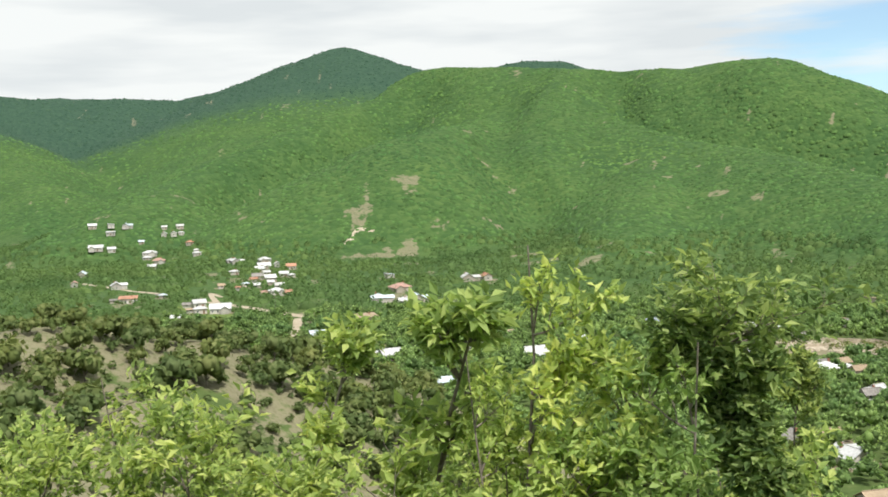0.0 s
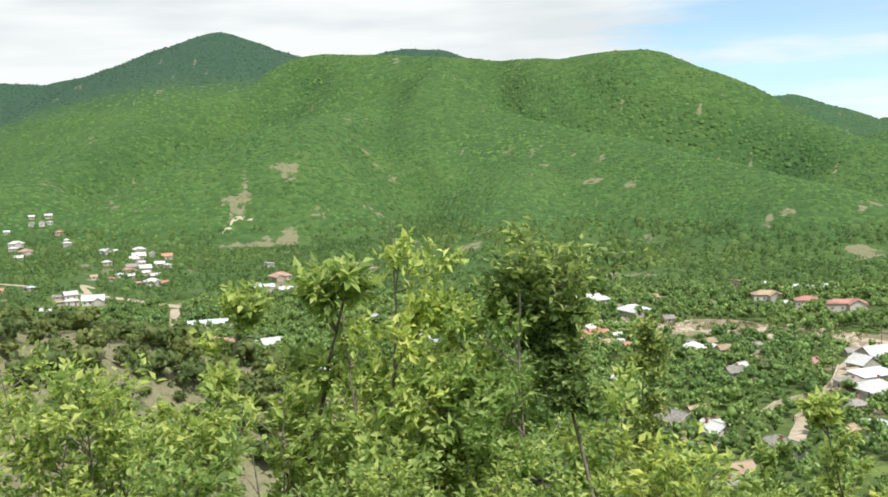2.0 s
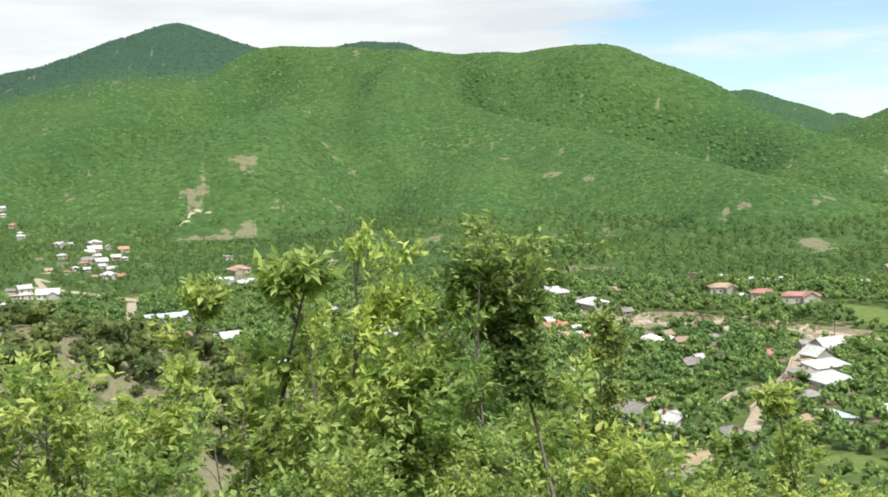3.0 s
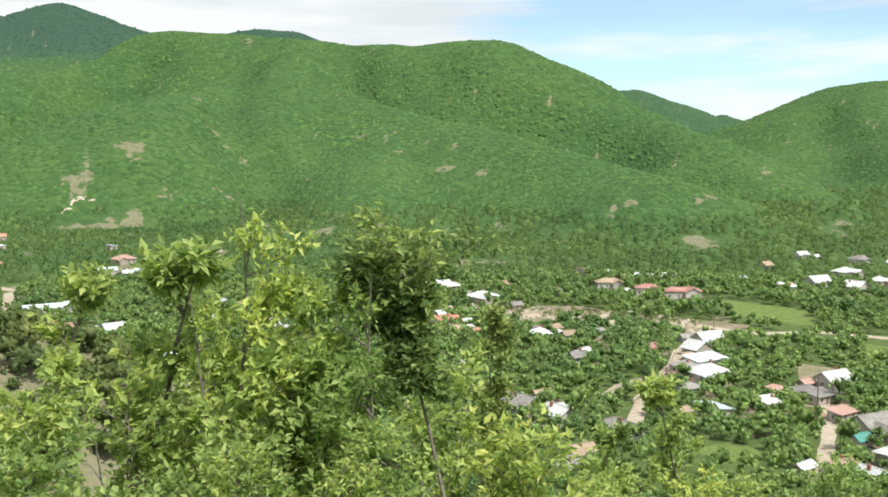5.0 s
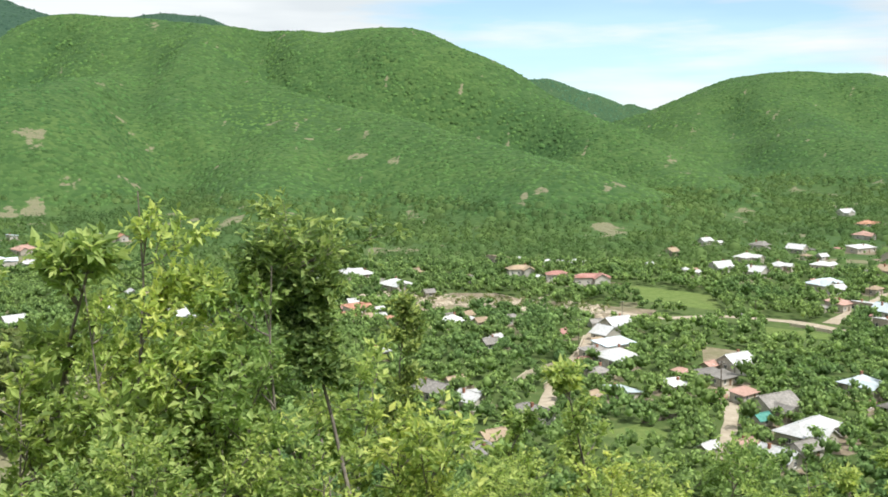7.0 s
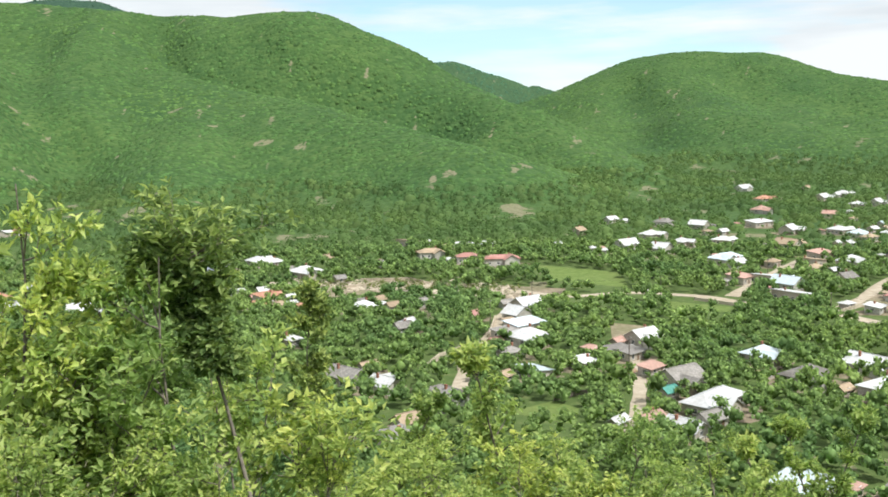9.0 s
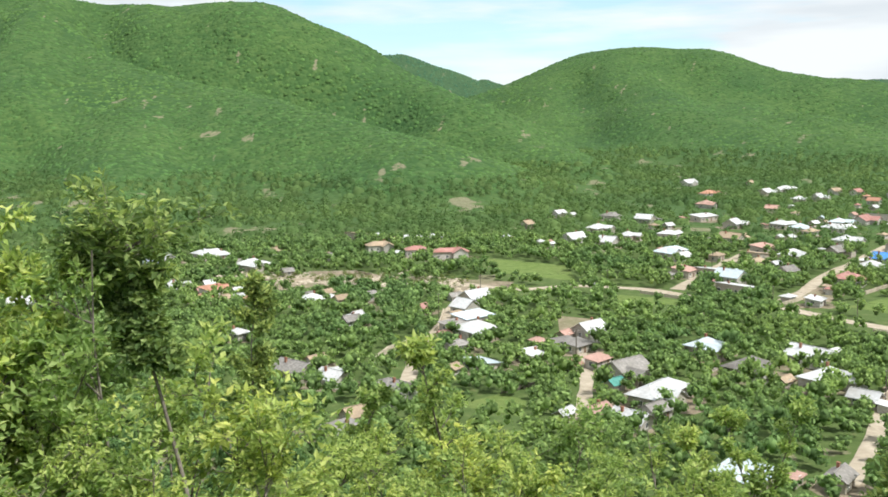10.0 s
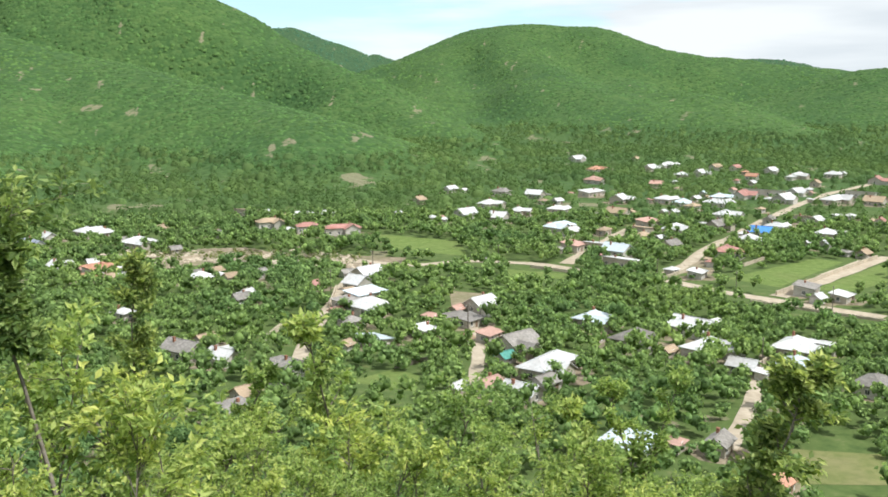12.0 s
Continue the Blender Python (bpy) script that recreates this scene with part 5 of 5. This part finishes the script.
SCRUB, SCRUB_SIZE = np.column_stack([pts, zs])[ok], rng.uniform(0.3, 1.0, int(ok.sum()))


# ---- valley trees ----
VALLEY = [clump_tree(5.8, 3.1, 1, 1000, 0.45, M_LEAF, 12), clump_tree(7.2, 3.5, 2, 1150, 0.47, M_LEAF, 12), clump_tree(4.6, 2.7, 3, 800, 0.40, M_LEAF, 10),
          clump_tree(8.6, 2.7, 4, 1000, 0.45, M_LEAF, 13), clump_tree(3.2, 2.1, 5, 600, 0.32, M_LEAF, 9)]
pts, rng = scatter(34000, 105, 560, -40, 52, 21, 3.5)
ok = free(pts[:, 0], pts[:, 1], 0.8, 0.6, 8)
dens = fbm(pts[:, 0], pts[:, 1], 60, 2, 44)
ok &= rng.uniform(-1.1, 1.0, len(pts)) < dens * 1.1 + 0.9
zs = height(pts[:, 0], pts[:, 1])
ok &= zs < 30
pts, zs = pts[ok], zs[ok]
order = np.argsort(np.hypot(pts[:, 0], pts[:, 1]))
for x, y, z in np.column_stack([pts, zs])[order[:300]]:
    k = rng.integers(0, 5)
    s = rng.uniform(0.7, 1.15)
    ob = stand("tree", VALLEY[k], pose(x, y, z, 0, 0, rng.uniform(0, 360)) @ Matrix.Diagonal((s, s, s * rng.uniform(0.85, 1.1), 1)),
               "leafy green garden tree between the village houses", "tree", "valley trees")


def grove(name, p, meshes, mat, label, seed):
    """Many trees of the middle distance as one mesh."""
    rng = np.random.default_rng(seed)
    which, vs, fs, base = rng.integers(0, len(meshes), len(p)), [], [], 0
    for k, (trunk, crown) in enumerate(meshes):
        v = np.empty(len(crown.vertices) * 3, np.float32)
        crown.vertices.foreach_get("co", v)
        v = v.reshape(-1, 3)
        f = np.empty(len(crown.polygons) * 3, np.int32)
        crown.polygons.foreach_get("vertices", f)
        f = f.reshape(-1, 3)
        q = p[which == k]
        a, s = rng.uniform(0, 6.28, (len(q), 1)), rng.uniform(0.7, 1.15, (len(q), 1, 1)) * (1, 1, 1.0)
        x, y = v[None, :, 0] * np.cos(a) - v[None, :, 1] * np.sin(a), v[None, :, 0] * np.sin(a) + v[None, :, 1] * np.cos(a)
        w = np.stack([x, y, np.broadcast_to(v[None, :, 2], x.shape)], 2) * s * rng.uniform(0.88, 1.1, (len(q), 1, 3)) + q[:, None, :]
        vs.append(w.reshape(-1, 3))
        fs.append((f[None] + base + np.arange(len(q))[:, None, None] * len(v)).reshape(-1, 3))
        base += len(q) * len(v)
    ob = new(name, add_mesh(name, np.concatenate(vs), np.concatenate(fs), mat, True))
    return tagged(ob, label, "trees", kind="stuff")


SMALL = [clump_tree(h_, r_, s_, 64, 1.0, M_LEAF, 4) for h_, r_, s_ in ((5.8, 3.1, 51), (7.2, 3.4, 52), (4.4, 2.7, 53), (8.8, 2.5, 54))]
# low bushes against the houses
rng = np.random.default_rng(58)
low = []
for hx, hy, hr in HOUSES:
    if math.hypot(hx, hy) < 720:
        for _ in range(7):
            t = rng.uniform(0, 6.283)
            low.append((hx + math.cos(t) * (hr + rng.uniform(0.2, 2.6)), hy + math.sin(t) * (hr + rng.uniform(0.2, 2.6))))
low = np.array(low)
low = low[free(low[:, 0], low[:, 1], -1.0, 0.5, 0)]
BUSHES = [clump_tree(h_, r_, s_, 40, 0.55, M_LEAF, 3) for h_, r_, s_ in ((2.0, 1.5, 71), (2.6, 1.7, 72), (1.5, 1.3, 73))]
grove("garden_bushes", np.column_stack([low, height(low[:, 0], low[:, 1])]), BUSHES, M_LEAF, "low green bushes against the village houses", 9)
grove("garden_trees", np.column_stack([pts, zs])[order[300:]], SMALL, M_LEAF, "green garden trees among the farther village houses", 8)


def dome(seed, rings=((-0.75, 1.0), (0.42, 0.78)), top=0.85, k=5):
    rng = np.random.default_rng(seed)
    v = []
    for z, r in rings:
        for a in range(k):
            t = 2 * np.pi * (a + 0.5 * (z > 0)) / k
            q = r * rng.uniform(0.75, 1.15)
            v.append((math.cos(t) * q, math.sin(t) * q, z + rng.uniform(-0.1, 0.1)))
    v.append((rng.uniform(-0.2, 0.2), rng.uniform(-0.2, 0.2), top))
    f = []
    for ring_ in range(len(rings) - 1):
        for a in range(k):
            p, q = ring_ * k + a, ring_ * k + (a + 1) % k
            f += [(p, q, p + k), (q, q + k, p + k)]
    last = (len(rings) - 1) * k
    f += [(last + a, last + (a + 1) % k, last + k) for a in range(k)]
    return np.array(v), np.array(f)


def canopy(name, p, size, mat, label, seed, sink=0.22, tall=0.6):
    """Many crowns as one mesh of small faceted domes."""
    rng = np.random.default_rng(seed)
    forms = [dome(s) for s in range(seed, seed + 6)]
    vs, fs, base = [], [], 0
    which = rng.integers(0, 6, len(p))
    for k, (v, f) in enumerate(forms):
        q, s = p[which == k], size[which == k]
        a = rng.uniform(0, 6.28, len(q))
        c, sn = np.cos(a)[:, None], np.sin(a)[:, None]
        x = v[None, :, 0] * c - v[None, :, 1] * sn
        y = v[None, :, 0] * sn + v[None, :, 1] * c
        w = np.stack([x, y, np.broadcast_to(v[None, :, 2] * tall - sink * 0.8, x.shape)], 2) * s[:, None, None] * rng.uniform(0.85, 1.2, (len(q), 1, 3)) + q[:, None, :]
        vs.append(w.reshape(-1, 3))
        fs.append((f[None] + base + np.arange(len(q))[:, None, None] * len(v)).reshape(-1, 3))
        base += len(q) * len(v)
    ob = new(name, add_mesh(name, np.concatenate(vs), np.concatenate(fs), mat, True))
    return tagged(ob, label, "woods", kind="stuff")


def sprays(name, p, size, mat, label, seed, n=34, leaf=1.15):
    """Many crowns as one mesh of leaf tufts round a core."""
    rng = np.random.default_rng(seed)
    d = rng.normal(size=(len(p), n, 3))
    d /= np.linalg.norm(d, axis=2)[:, :, None]
    d[:, :, 2] = np.abs(d[:, :, 2]) * 1.25 - 0.25
    lump = rng.uniform(0.75, 1.1, (len(p), n, 1))
    c = p[:, None, :] + (d * lump + np.array((0, 0, 0.75))) * size[:, None, None]
    v, f = tufts(c.reshape(-1, 3), d.reshape(-1, 3) + (0, 0, 0.3), leaf, rng, 0.38)
    ob = new(name, add_mesh(name, v, f, mat))
    return tagged(ob, label, "woods", kind="stuff")


sprays("slope_scrub", SCRUB, SCRUB_SIZE * 0.7, M_SHRUB, "low olive scrub and dry tufts on the bare spur", 41, 26, 0.38)

# the rest of the valley's trees, farther off
pts, rng = scatter(46000, 540, 1500, -46, 58, 33, 5.7)
zs = height(pts[:, 0], pts[:, 1])
ok = (zs < 18) & (bareness(pts[:, 0], pts[:, 1], zs) < 0.3) & free(pts[:, 0], pts[:, 1], 0.8, 0.6, 8)
ok &= rng.uniform(-1.2, 1.0, len(pts)) < fbm(pts[:, 0], pts[:, 1], 110, 2, 45) + 1.0
p = np.column_stack([pts, zs])[ok]
size = rng.uniform(0.75, 1.2, len(p)) ** 2 * (3.4 + 0.8 * fbm(p[:, 0], p[:, 1], 40, 2, 47))
sprays("valley_woods", p, size, M_WOODS, "mixed green trees scattered over the far valley floor", 5, 26, 1.25)
canopy("valley_undergrowth", p, size, M_WOODS, "dense green undergrowth of the far valley floor", 6, -0.3, 0.7)

# rubble and boulders on the river bed and the trodden lots
rng = np.random.default_rng(64)
t_, w_ = rng.uniform(0, 1, 900), rng.normal(0, 8, 900)
bed = np.column_stack([38 + 92 * t_ + w_ * 0.25, 456 - 52 * t_ + w_])
bed = bed[np.min([np.hypot(bed[:, 0] - hx, bed[:, 1] - hy) - hr for hx, hy, hr in HOUSES], axis=0) > 0.8]
canopy("rubble", np.column_stack([bed, height(bed[:, 0], bed[:, 1])]), rng.uniform(0.25, 1.0, len(bed)) ** 2 * 1.5 + 0.2, M_STONE,
       "pale broken stones and rubble on the dry river bed", 57, 0.0, 0.6)
brush = bed[::5] + rng.normal(0, 3, bed[::5].shape)
sprays("river_bed_brush", np.column_stack([brush, height(brush[:, 0], brush[:, 1])]), rng.uniform(0.6, 1.9, len(brush)), M_SHRUB,
       "low olive brush between the stones of the river bed", 58, 40, 0.55)

# forest on the hills: near flanks, then the far ridges
rng = np.random.default_rng(77)
n = 150000
a = np.radians(rng.uniform(-50, 60, n))
d = np.exp(rng.uniform(math.log(560), math.log(4800), n))
x, y = d * np.sin(a), d * np.cos(a)
z = lie(x, y)
bare = bareness(x, y, z)
ok = (z > 9) & (bare + rng.uniform(-0.2, 0.2, n) < 0.26)
near_hill = ok & (d < 2600)
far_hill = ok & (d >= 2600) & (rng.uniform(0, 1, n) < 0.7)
size = (1.25 + 0.0011 * d) * rng.uniform(0.65, 1.35, n)
canopy("hill_forest", np.column_stack([x, y, z])[near_hill], size[near_hill] * 1.15, M_FOREST, "dense spring-green forest covering the hills", 12)
# the far canopies carry cloud shade and haze in their leaf colours
for name_, side_, mat_, words_, seed_ in (("mountain_forest", x <= 250, M_FOREST_SHADED, "dense forest on the far mountain ridges, cloud shade and haze painted into its colour", 18),
                                           ("gorge_forest", x > 250, M_FOREST_HAZED, "forest on the far hills beyond the gorge, haze painted into its blue-green", 25)):
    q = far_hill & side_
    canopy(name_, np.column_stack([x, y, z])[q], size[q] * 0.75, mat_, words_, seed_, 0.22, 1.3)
